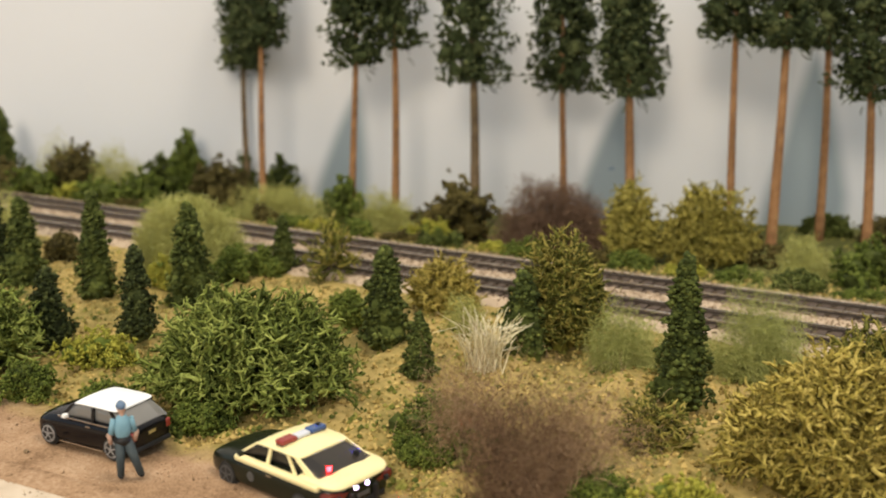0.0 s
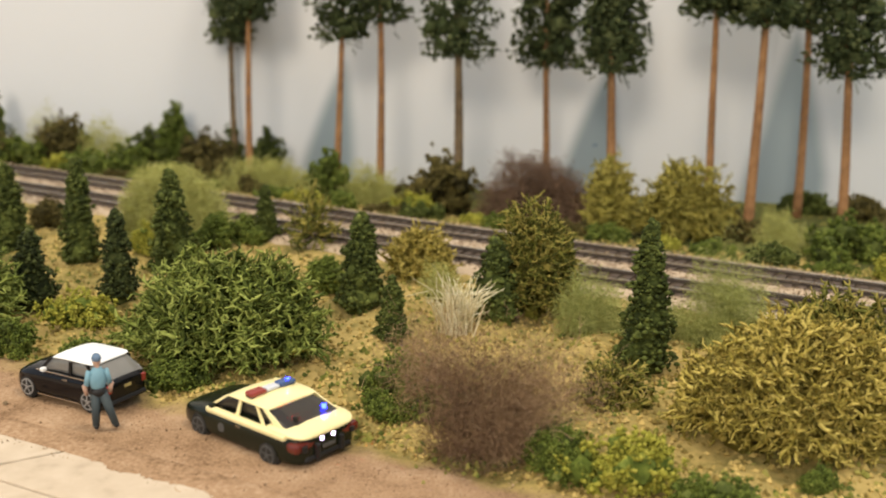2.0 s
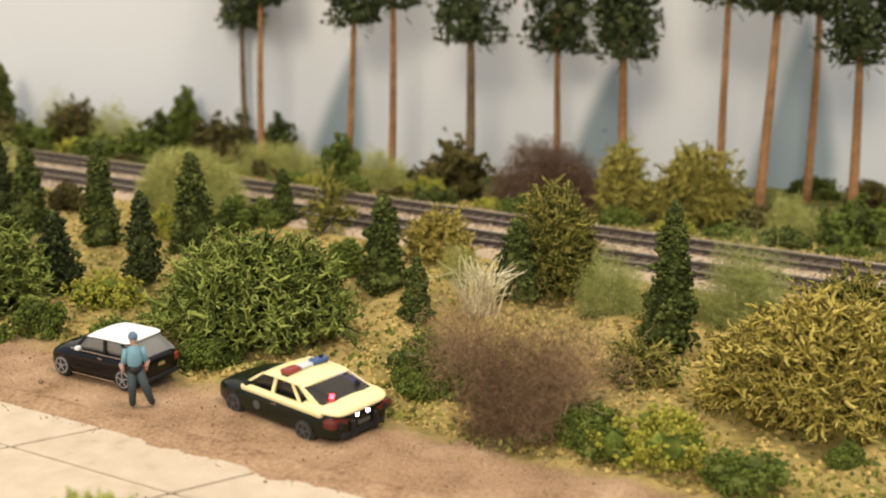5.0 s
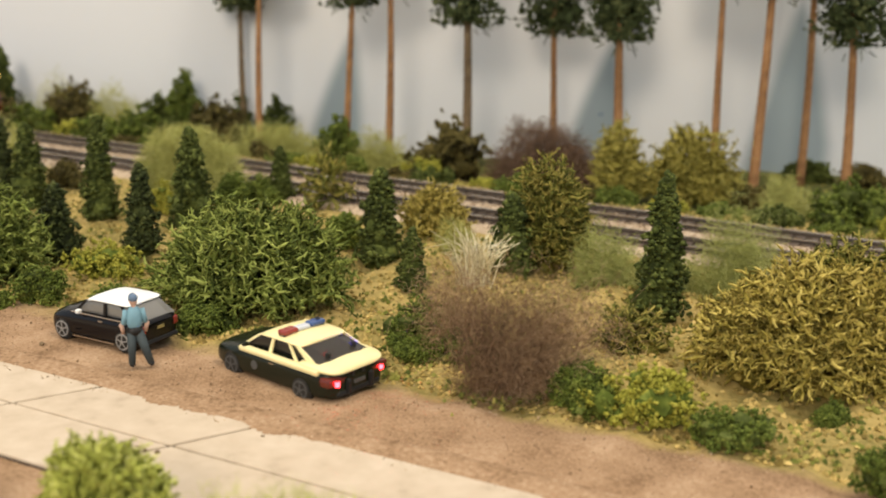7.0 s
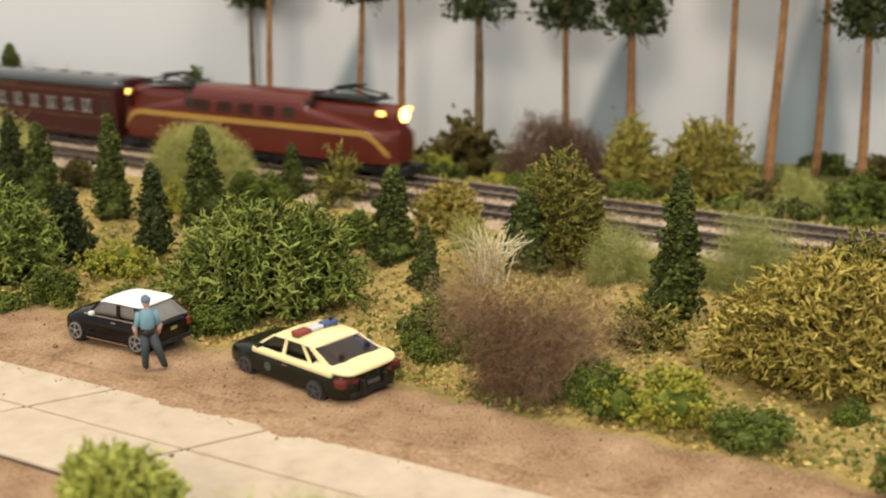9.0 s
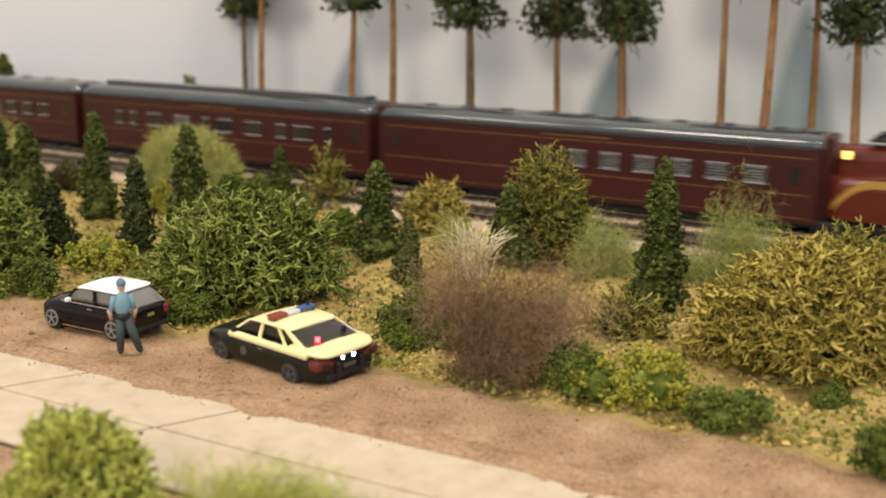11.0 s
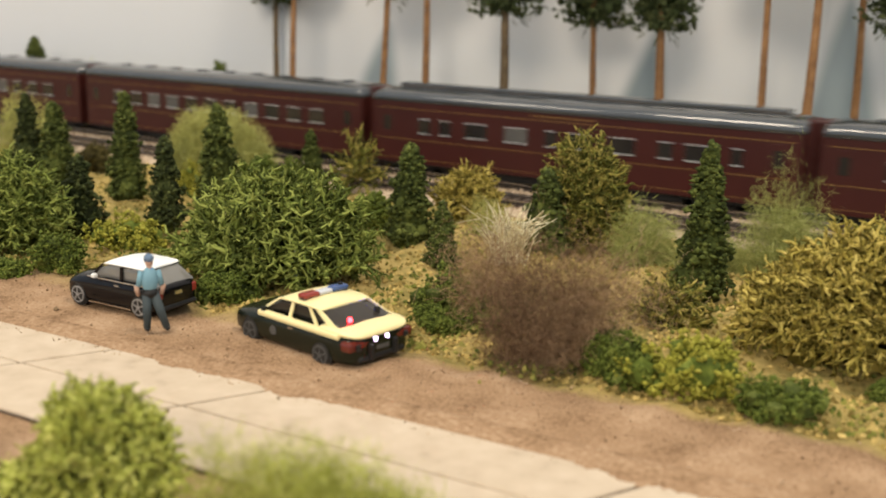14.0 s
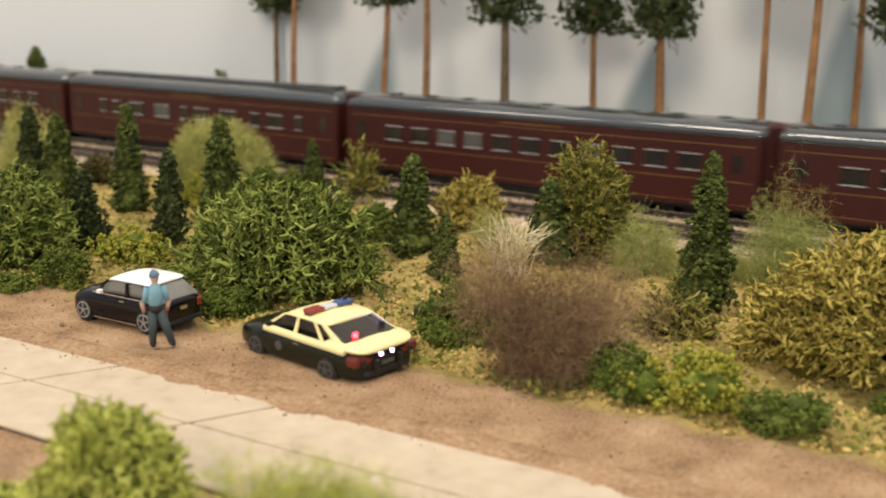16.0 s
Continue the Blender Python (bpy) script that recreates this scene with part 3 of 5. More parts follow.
def ballast():
    rings = []
    for s in np.concatenate([np.arange(-390, -40, 6.0), np.arange(-40, 176, 5.0)]):
        ring = []
        low, high = RAIL_TOP - 0.33, RAIL_TOP - 0.22
        for off, z in ((NEAR_OFF - 3.0, -0.4), (NEAR_OFF - 2.0, high), (NEAR_OFF - 1.5, high), (NEAR_OFF - 1.35, low), (NEAR_OFF + 1.35, low), (NEAR_OFF + 1.5, high),
                       (-1.5, high), (-1.35, low), (1.35, low), (1.5, high), (2.0, high), (3.0, -0.6), (3.0, -1.5), (NEAR_OFF - 3.0, -1.5)):
            p, _ = track_point(s, off)
            ring.append((p[0], p[1], z))
        rings.append(ring)
    for off in (0.0, NEAR_OFF):
        rings_in = []
        for s in np.concatenate([np.arange(-390, -40, 6.0), np.arange(-40, 176, 5.0)]):
            ring = []
            for side, z in ((-1.34, RAIL_TOP - 0.345), (1.34, RAIL_TOP - 0.345), (1.34, RAIL_TOP - 0.295), (-1.34, RAIL_TOP - 0.295)):
                p, _ = track_point(s, off + side)
                ring.append((p[0], p[1], z))
            rings_in.append(ring)
        strip = part("oily_bed", loft(bmesh.new(), rings_in), M_oily, None)
        tagged(strip, "dark oil-stained ballast between the sleepers", "ballast", kind="structure")
    bed = part("ballast_bed", loft(bmesh.new(), rings), M_ballast, None)
    tagged(bed, "pinkish tan ballast bed under two tracks", "ballast", kind="structure")
    rng = np.random.default_rng(11)
    n = 22000
    s, off = rng.uniform(-48, 46, n), rng.uniform(NEAR_OFF - 2.7, 2.7, n)
    ok = (np.minimum(np.abs(off), np.abs(off - NEAR_OFF)) > 1.42) | (rng.uniform(0, 1, n) < 0.10)
    s, off = s[ok], off[ok]
    p = TRACK + TDIR * s[:, None] + TNOR * off[:, None]
    edge = np.clip(np.maximum(off - 2.0, NEAR_OFF - 2.0 - off), 0, 1)
    c = np.column_stack([p, RAIL_TOP - 0.23 - 0.12 * (np.minimum(np.abs(off), np.abs(off - NEAR_OFF)) < 1.42) - 0.75 * edge + rng.uniform(0, 0.05, len(s))])
    v, f = bits(c, rng.uniform(0.04, 0.085, len(s)), rng, "oct")
    tagged(mesh_object("ballast_stones", v, f.tolist(), M_ballast), "loose pinkish tan ballast grains on the bed", "ballast", kind="stuff")


# ---------------------------------------------------------------- train
def bogie(parent, x, wheels, radius=0.5, wheelbase=2.6):
    frame_ob = part("bogie", boxed(x - wheelbase / 2 - 0.7, x + wheelbase / 2 + 0.7, -1.25, 1.25, 0.42, 0.85, bevel=0.08), M_black, parent)
    for i in range(wheels):
        wx = x - wheelbase / 2 + wheelbase * i / (wheels - 1)
        for y in (-0.83, 0.83):
            part("wheel", disc(radius, 0.3, "y", (wx, y, radius), 18), M_black, frame_ob)
        part("axle_box", boxed(wx - 0.2, wx + 0.2, -1.4, 1.4, 0.35, 0.72, bevel=0.05), M_black, frame_ob)


def arch(half, z0, z1, n=12, power=2.3):
    """Points of a rounded roof section from one eave to the other."""
    out = []
    for i in range(n + 1):
        a = math.pi * i / n
        c, s = math.cos(a), math.sin(a)
        out.append((math.copysign(abs(c) ** (2 / power), c) * half, z0 + (z1 - z0) * abs(s) ** (2 / power)))
    return out


CAR_LEN, CAR_GAP = 23.3, 24.1
BODY_LO, EAVE, ROOF = 0.55, 3.92, 4.62   # heights over the rail head


def coach(name, label, windows, blinds=(), monitor=False, slatted=False):
    """A passenger car, its origin on the rail head at mid length, x forwards."""
    car = base(name, 0, 0, 0, 0, label, "passenger car", "cars of the passenger train")
    L, W = CAR_LEN / 2, 1.72
    part("body", boxed(-L, L, -W, W, BODY_LO, EAVE, bevel=0.06), M_tuscan, car)
    sections = []
    for x, f in ((-L, 0.80), (-L + 0.25, 0.94), (-L + 0.8, 1.0), (L - 0.8, 1.0), (L - 0.25, 0.94), (L, 0.80)):
        sections.append([(x, y, EAVE + (z - EAVE) * f) for y, z in arch(W + 0.04, EAVE - 0.02, ROOF, 16, 2.7)])
    roof = part("roof", loft(bmesh.new(), sections), M_roof, car, "dark grey arched roof", smooth=True)
    for k in range(9):
        x = -L + 2.2 + k * (2 * L - 4.4) / 8
        part("roof_vent", boxed(x - 0.3, x + 0.3, -0.25, 0.25, ROOF - 0.06, ROOF + 0.07, bevel=0.04), M_roof, roof)
    if monitor:
        part("roof_duct", boxed(-L + 1.0, L - 1.0, -0.55, 0.55, ROOF - 0.1, ROOF + 0.22, bevel=0.1), M_roof, roof)
    for y in (-1, 1):
        for z, th in ((EAVE - 0.42, 0.032), (1.84, 0.032), (0.80, 0.022)):
            part("gold_line", boxed(-L + 0.3, L - 0.3, min(y * W, y * (W + 0.02)), max(y * W, y * (W + 0.02)), z, z + th), M_gold_dull, car, "thin gold line")
        for k, (x, w) in enumerate(windows):
            y0, y1 = sorted((y * (W - 0.02), y * (W + 0.035)))
            win = part("window", boxed(x - w / 2 - 0.07, x + w / 2 + 0.07, y0, y1, 2.20, 3.06, bevel=0.02), M_tuscan, car)
            y0, y1 = sorted((y * (W - 0.02), y * (W + 0.045)))
            part("pane", boxed(x - w / 2, x + w / 2, y0, y1, 2.26, 3.00), M_blind if k in blinds else M_pane, win)
            for z in (2.34, 2.48, 2.62, 2.76, 2.90) if slatted else ():
                part("slat", boxed(x - w / 2 + 0.04, x + w / 2 - 0.04, *sorted((y * (W + 0.04), y * (W + 0.06))), z, z + 0.045), M_rim_grey, win)
            part("window_rail", boxed(x - w / 2, x + w / 2, *sorted((y * (W + 0.03), y * (W + 0.07))), 3.00, 3.035), M_alloy, win)
            part("window_sill", boxed(x - w / 2, x + w / 2, *sorted((y * (W + 0.03), y * (W + 0.08))), 2.23, 2.275), M_alloy, win)
        part("name_board", boxed(-1.8, 1.8, *sorted((y * W, y * (W + 0.02))), EAVE - 0.23, EAVE - 0.18), M_gold_dull, car, "row of plain gold bars")
        for x in (-L + 1.0, L - 1.0):
            part("vestibule_door", boxed(x - 0.38, x + 0.38, *sorted((y * (W - 0.05), y * (W + 0.015))), 0.75, 3.40, bevel=0.02), M_tuscan, car)
            part("door_glass", boxed(x - 0.22, x + 0.22, *sorted((y * (W - 0.05), y * (W + 0.022))), 2.3, 3.1), M_pane, car)
    part("underframe", boxed(-L + 5.4, L - 5.4, -1.3, 1.3, 0.12, 0.56, bevel=0.06), M_black, car)
    part("skirt", boxed(-L + 0.2, L - 0.2, -1.5, 1.5, 0.42, 0.58), M_black, car)
    for x in (-L, L):
        part("gangway", boxed(x - 0.38, x + 0.38, -0.9, 0.9, 0.6, 4.5, bevel=0.12), M_tuscan, car)
    for x in (-L + 3.2, L - 3.2):
        bogie(car, x, 3)
    return car


def locomotive():
    """Streamlined double-ended electric locomotive; origin on the rail head at mid length."""
    L = 10.7
    loco = base("electric_locomotive", 0, 0, 0, 0, "dark red streamlined electric locomotive with gold side stripe", "locomotive")
    half = [(0.0, 1.0), (0.80, 1.0), (0.88, 0.97), (0.94, 0.90), (0.975, 0.76), (0.995, 0.52), (1.0, 0.40)]
    prof = [(-f, w) for f, w in half[:0:-1]] + half

    def skin(width, lo, hi, rows, power):
        rings = []
        for f, w in rows:
            top = hi(abs(f))
            ring = [(f * L, y * w, z) for y, z in arch(width, lo + 0.5, top, 12, power)]
            ring += [(f * L, -width * w * 0.98, lo), (f * L, width * w * 0.98, lo)]
            rings.append(ring)
        return loft(bmesh.new(), rings)

    part("hull", skin(1.74, 0.92, lambda f: 3.05 - 0.25 * max(0, f - 0.7) / 0.3, prof, 5.0), M_loco, loco)
    cab_rows = [(-0.45, 0.86), (-0.43, 0.94), (-0.40, 0.98), (0.40, 0.98), (0.43, 0.94), (0.45, 0.86)]
    part("cab", skin(1.70, 2.4, lambda f: 4.62 - 0.9 * max(0, f - 0.40) / 0.05 * 0.3, cab_rows, 3.0), M_loco, loco)
    for end in (-1, 1):
        # a narrow hood with sloping shoulders on either side of it
        rows = [(end * f, w) for f, w in ((0.42, 1.0), (0.70, 0.98), (0.90, 0.94), (0.95, 0.84), (0.975, 0.66), (0.99, 0.45))][::end]
        part("hood", skin(1.02, 2.4, lambda f: 4.28 - 0.16 * (f - 0.42) / 0.57 - 1.2 * max(0, f - 0.93), rows, 4.0), M_loco, loco)
        rows = [(end * f, w) for f, w in ((0.43, 0.96), (0.60, 0.95), (0.80, 0.93), (0.90, 0.85))][::end]
        part("shoulder", skin(1.68, 2.2, lambda f: 3.95 - 1.05 * (f - 0.43) / 0.42, rows, 4.0), M_loco, loco)
    for side in (-1, 1):
        # the stripes run level along the flank and sweep down round each nose
        pts = []
        for i in range(-34, 35):
            f = i / 34.0
            a = abs(f)
            w = np.interp(a, [p[0] for p in half], [p[1] for p in half])
            z = 2.62 - 1.7 * max(0, (a - 0.80) / 0.2) ** 2.2
            pts.append((f * L, side * (1.765 * w + 0.012), z))
        v = [(x, y, z - 0.17) for x, y, z in pts] + [(x, y, z + 0.17) for x, y, z in pts]
        v += [(x, y - side * 0.05, z - 0.17) for x, y, z in pts] + [(x, y - side * 0.05, z + 0.17) for x, y, z in pts]
        n = len(pts)
        f4 = [(i, i + 1, n + i + 1, n + i) for i in range(n - 1)] + [(n + i, n + i + 1, 3 * n + i + 1, 3 * n + i) for i in range(n - 1)]
        mesh_object("side_stripe", v, f4, M_gold, loco, "gold stripe sweeping down round the noses")
        for x in (-3.3, -1.5, 0.2, 1.9):
            part("louvre", boxed(x - 0.55, x + 0.55, *sorted((side * 1.60, side * 1.685)), 3.05, 3.75, bevel=0.03), M_louvre, loco)
        for x in (-4.35, 3.5):
            part("cab_window", boxed(x - 0.4, x + 0.4, *sorted((side * 1.5, side * 1.68)), 3.1, 3.75, bevel=0.03), M_pane, loco)
        for x in (-8.2, 8.2):
            part("marker_lamp", disc(0.17, 0.3, "x", (math.copysign(9.95, x), side * 1.42, 3.78), 14), M_number_glow, loco, "lit amber number lamp")
            part("lamp_bracket", boxed(*sorted((math.copysign(9.62, x), math.copysign(9.9, x))), *sorted((side * 0.5, side * 1.50)), 3.58, 3.90, bevel=0.08), M_loco, loco)
            part("nose_window", boxed(*sorted((math.copysign(4.55, x), math.copysign(5.1, x))), *sorted((side * 1.05, side * 1.4)), 3.95, 4.25), M_pane, loco)
    for end in (-1, 1):
        ring = part("headlight_ring", disc(0.52, 0.5, "x", (end * 10.34, 0, 3.62), 24, 0.04), M_loco, loco)
        part("headlight", disc(0.44, 0.40, "x", (end * 10.44, 0, 3.62), 24), M_head_glow if end > 0 else M_clear_lens, loco, "bright warm headlight" if end > 0 else "unlit headlight")
        part("pilot", boxed(*sorted((end * 9.8, end * 11.2)), -1.35, 1.35, 0.12, 0.72, bevel=0.12), M_black, loco)
        part("coupler", boxed(*sorted((end * 10.9, end * 11.6)), -0.2, 0.2, 0.55, 0.85, bevel=0.05), M_black, loco)
        # folded pantograph
        panto = base("pantograph", 0, 0, 0)
        panto.parent = loco
        cx = end * 6.9
        part("deck", boxed(cx - 2.3, cx + 2.3, -0.95, 0.95, 4.36, 4.46, bevel=0.03), M_black, panto)
        for k in (-1, 1):
            for y in (-0.7, 0.7):
                v, f = strands(np.array([[cx + k * 1.9, y, 4.6]]), np.array([[[-k * 1.6, -y * 0.3, 0.32], [-k * 0.6, 0, 0.1]]]), np.array([[0.06, 0.06, 0.06]]), 6)
                mesh_object("arm", v, f.tolist(), M_black, panto)
            part("shoe", boxed(cx + k * 0.32 - 0.09, cx + k * 0.32 + 0.09, -1.05, 1.05, 4.98, 5.1, bevel=0.03), M_black, panto)
            part("insulator", disc(0.16, 0.3, "z", (cx + k * 1.9, 0.7, 4.55), 10), M_black, panto)
            part("insulator", disc(0.16, 0.3, "z", (cx + k * 1.9, -0.7, 4.55), 10), M_black, panto)
    part("underframe", boxed(-9.6, 9.6, -1.2, 1.2, 0.35, 0.7), M_black, loco)
    for x, n, wb, r in ((-8.6, 2, 1.6, 0.42), (-3.8, 3, 4.4, 0.62), (3.8, 3, 4.4, 0.62), (8.6, 2, 1.6, 0.42)):
        bogie(loco, x, n, r, wb)
    return loco


railway("dark far track with shiny rails on tan ballast", 0.0)
railway("dark near track with shiny rails on tan ballast", NEAR_OFF)
ballast()
loco = locomotive()
WIN_A = [(-8.4 + 1.68 * k, 1.05) for k in range(11)]
WIN_B = [(-8.2, 0.7), (-6.9, 0.7), (-5.0, 1.3), (-2.6, 1.3), (-0.6, 0.6), (0.9, 1.3), (3.2, 1.3), (5.4, 0.7), (7.0, 1.3), (8.8, 0.5)]
WIN_C = [(-1.6, 0.6)] + [(0.1 + 1.76 * k, 1.0) for k in range(6)]
lounge = coach("passenger_coach", "tuscan red passenger coach with gold lines and even windows", WIN_A, (2, 3, 7))
sleeper_car = coach("sleeping_car", "tuscan red sleeping car with uneven windows and gold lines", WIN_B, (3,), True)
combine = coach("combine_car", "tuscan red combine car with slatted windows at one end", WIN_C, slatted=True)
cars = [combine, sleeper_car, lounge]
for pick in (sleeper_car, lounge, lounge, sleeper_car, lounge):
    cars.append(copy_thing(pick, Matrix()))


# ---------------------------------------------------------------- road vehicles and figure
def wheel_set(car, places, radius, width, rim_mat):
    for x, y in places:
        wheel = part("wheel", disc(radius, width, "y", (x, y, radius), 24, 0.05), M_tyre, car)
        out = math.copysign(width / 2 + 0.005, y)
        rim = part("rim", disc(radius * 0.70, 0.04, "y", (x, y + out, radius), 24), rim_mat, wheel)
        part("dish", disc(radius * 0.58, 0.05, "y", (x, y + out, radius), 20), M_tyre, wheel)
        part("hub", disc(radius * 0.16, 0.07, "y", (x, y + out, radius), 10), rim_mat, wheel)
        for k in range(5):
            bm = boxed(-0.02, 0.02, -0.03, 0.03, 0.0, radius * 0.62)
            bmesh.ops.transform(bm, matrix=Matrix.Translation((x, y + out, radius)) @ pose(0, 0, 0, 0, 72 * k, 0), verts=bm.verts)
            part("spoke", bm, rim_mat, wheel)


def rounded(ob):
    """Softens a coarse skin."""
    ob.modifiers.new("round", "SUBSURF").levels = 2
    ob.modifiers["round"].render_levels = 2
    ob.data.polygons.foreach_set("use_smooth", [True] * len(ob.data.polygons))
    return ob


def body_skin(stations, hard=True):
    """Car body from stations (x, half width, z low, z high, crown)."""
    rings = []
    for x, w, lo, hi, crown in stations:
        ring = [(x, -w * 0.93, lo), (x, -w, lo + (hi - lo) * 0.25), (x, -w, lo + (hi - lo) * 0.72), (x, -w * 0.94, hi - 0.04), (x, -w * 0.6, hi + crown),
                (x, w * 0.6, hi + crown), (x, w * 0.94, hi - 0.04), (x, w, lo + (hi - lo) * 0.72), (x, w, lo + (hi - lo) * 0.25), (x, w * 0.93, lo)]
        rings.append(ring)
    bm = loft(bmesh.new(), rings)
    if not hard:
        return bm
    sharp = [e for e in bm.edges if len(e.link_faces) == 2 and e.calc_face_angle(0) > 0.3]
    bmesh.ops.bevel(bm, geom=sharp, offset=0.03, segments=2, affect="EDGES", profile=0.5)
    return bm


def quad_plate(points, thick, inward):
    """A thin plate over four corners."""
    bm = bmesh.new()
    a = [bm.verts.new(p) for p in points]
    b = [bm.verts.new(Vector(p) + Vector(inward) * thick) for p in points]
    bm.faces.new(a)
    bm.faces.new(b[::-1])
    for i in range(4):
        bm.faces.new((a[i], b[i], b[(i + 1) % 4], a[(i + 1) % 4]))
    bmesh.ops.recalc_face_normals(bm, faces=bm.faces)
    return bm


def small_hatchback(x, y, turn):
    car = base("hatchback_car", x, y, 0.03, turn, "black model hatchback with white roof on the soil shoulder", "car")
    W = 0.88
    rounded(part("body", body_skin([(-1.86, 0.60, 0.30, 0.80, 0.0), (-1.82, 0.80, 0.18, 0.98, 0.0), (-1.50, 0.92, 0.13, 1.03, 0.0), (-0.6, 0.91, 0.13, 1.00, 0.0), (0.55, 0.91, 0.13, 0.98, 0.0),
                                    (0.95, 0.92, 0.14, 0.96, 0.06), (1.50, 0.90, 0.15, 0.90, 0.07), (1.84, 0.78, 0.18, 0.74, 0.04), (1.90, 0.55, 0.26, 0.56, 0.0)], False), M_car_black, car))
    part("cabin", body_skin([(-1.74, 0.78, 0.90, 0.98, 0.0), (-1.22, 0.73, 0.92, 1.37, 0.0), (-1.10, 0.72, 0.92, 1.40, 0.0), (0.05, 0.71, 0.92, 1.40, 0.0), (0.32, 0.72, 0.92, 1.34, 0.0), (0.80, 0.78, 0.90, 0.96, 0.0)]), M_glass_clear, car, "dark glazed cabin")
    rounded(part("roof", body_skin([(-1.30, 0.62, 1.36, 1.41, 0.0), (-1.24, 0.74, 1.37, 1.44, 0.02), (-1.0, 0.77, 1.38, 1.47, 0.03), (0.05, 0.76, 1.38, 1.47, 0.03), (0.30, 0.76, 1.33, 1.45, 0.02), (0.36, 0.66, 1.33, 1.40, 0.0)], False), M_car_white, car, "white roof panel"))
    for s in (-1, 1):
        for px, lean in ((-1.08, -0.38), (-0.42, 0.0), (0.34, 0.42)):
            part("pillar", quad_plate([(px - 0.05, s * 0.755, 1.37), (px + 0.05, s * 0.755, 1.37), (px + 0.06 + lean, s * 0.80, 0.95), (px - 0.06 + lean, s * 0.80, 0.95)], 0.04, (0, -s, 0)), M_car_black, car)
        part("chrome_line", boxed(-1.5, 0.85, *sorted((s * 0.86, s * 0.895)), 0.955, 0.985), M_chrome, car)
        part("sill_trim", boxed(-0.85, 0.85, *sorted((s * 0.84, s * 0.89)), 0.19, 0.23), M_chrome, car)
        part("mirror", boxed(0.42, 0.56, *sorted((s * 0.86, s * 1.02)), 0.98, 1.10, bevel=0.03), M_car_white, car)
        part("door_handle", boxed(-0.42, -0.24, *sorted((s * 0.87, s * 0.905)), 0.82, 0.86), M_chrome, car)
        part("tail_lamp", boxed(-1.86, -1.70, *sorted((s * 0.58, s * 0.78)), 0.60, 0.86, bevel=0.04), M_red_lens, car)
        part("headlamp", disc(0.15, 0.1, "x", (1.66, s * 0.55, 0.66), 16), M_clear_lens, car)
        part("bonnet_stripe", quad_plate([(0.98, s * 0.2, 0.985), (0.98, s * 0.42, 0.985), (1.62, s * 0.38, 0.80), (1.62, s * 0.2, 0.80)], 0.02, (0, 0, -1)), M_car_white, car)
    part("badge", boxed(-1.88, -1.80, -0.14, 0.14, 0.66, 0.76), M_chrome, car, "pale plate with plain bars")
    part("bumper", boxed(-1.92, -1.70, -0.74, 0.74, 0.24, 0.40, bevel=0.08), M_black, car)
    part("bumper", boxed(1.66, 1.86, -0.68, 0.68, 0.22, 0.36, bevel=0.06), M_black, car)
    wheel_set(car, [(-1.22, -0.80), (-1.22, 0.80), (1.24, -0.80), (1.24, 0.80)], 0.36, 0.24, M_rim_grey)
    return car


LED_DRUMS = []


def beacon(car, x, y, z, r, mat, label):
    """Stands in for a blinking LED: an added upright drum, with a glowing window towards the rear and the road, black
    all round otherwise.
    """
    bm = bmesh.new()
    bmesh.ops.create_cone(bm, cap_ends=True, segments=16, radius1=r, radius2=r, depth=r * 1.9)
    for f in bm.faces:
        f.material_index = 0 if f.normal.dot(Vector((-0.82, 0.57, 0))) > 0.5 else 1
    lamp = part("led_blink_drum", bm, mat, car, label)
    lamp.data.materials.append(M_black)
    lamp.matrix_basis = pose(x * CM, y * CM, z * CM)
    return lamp


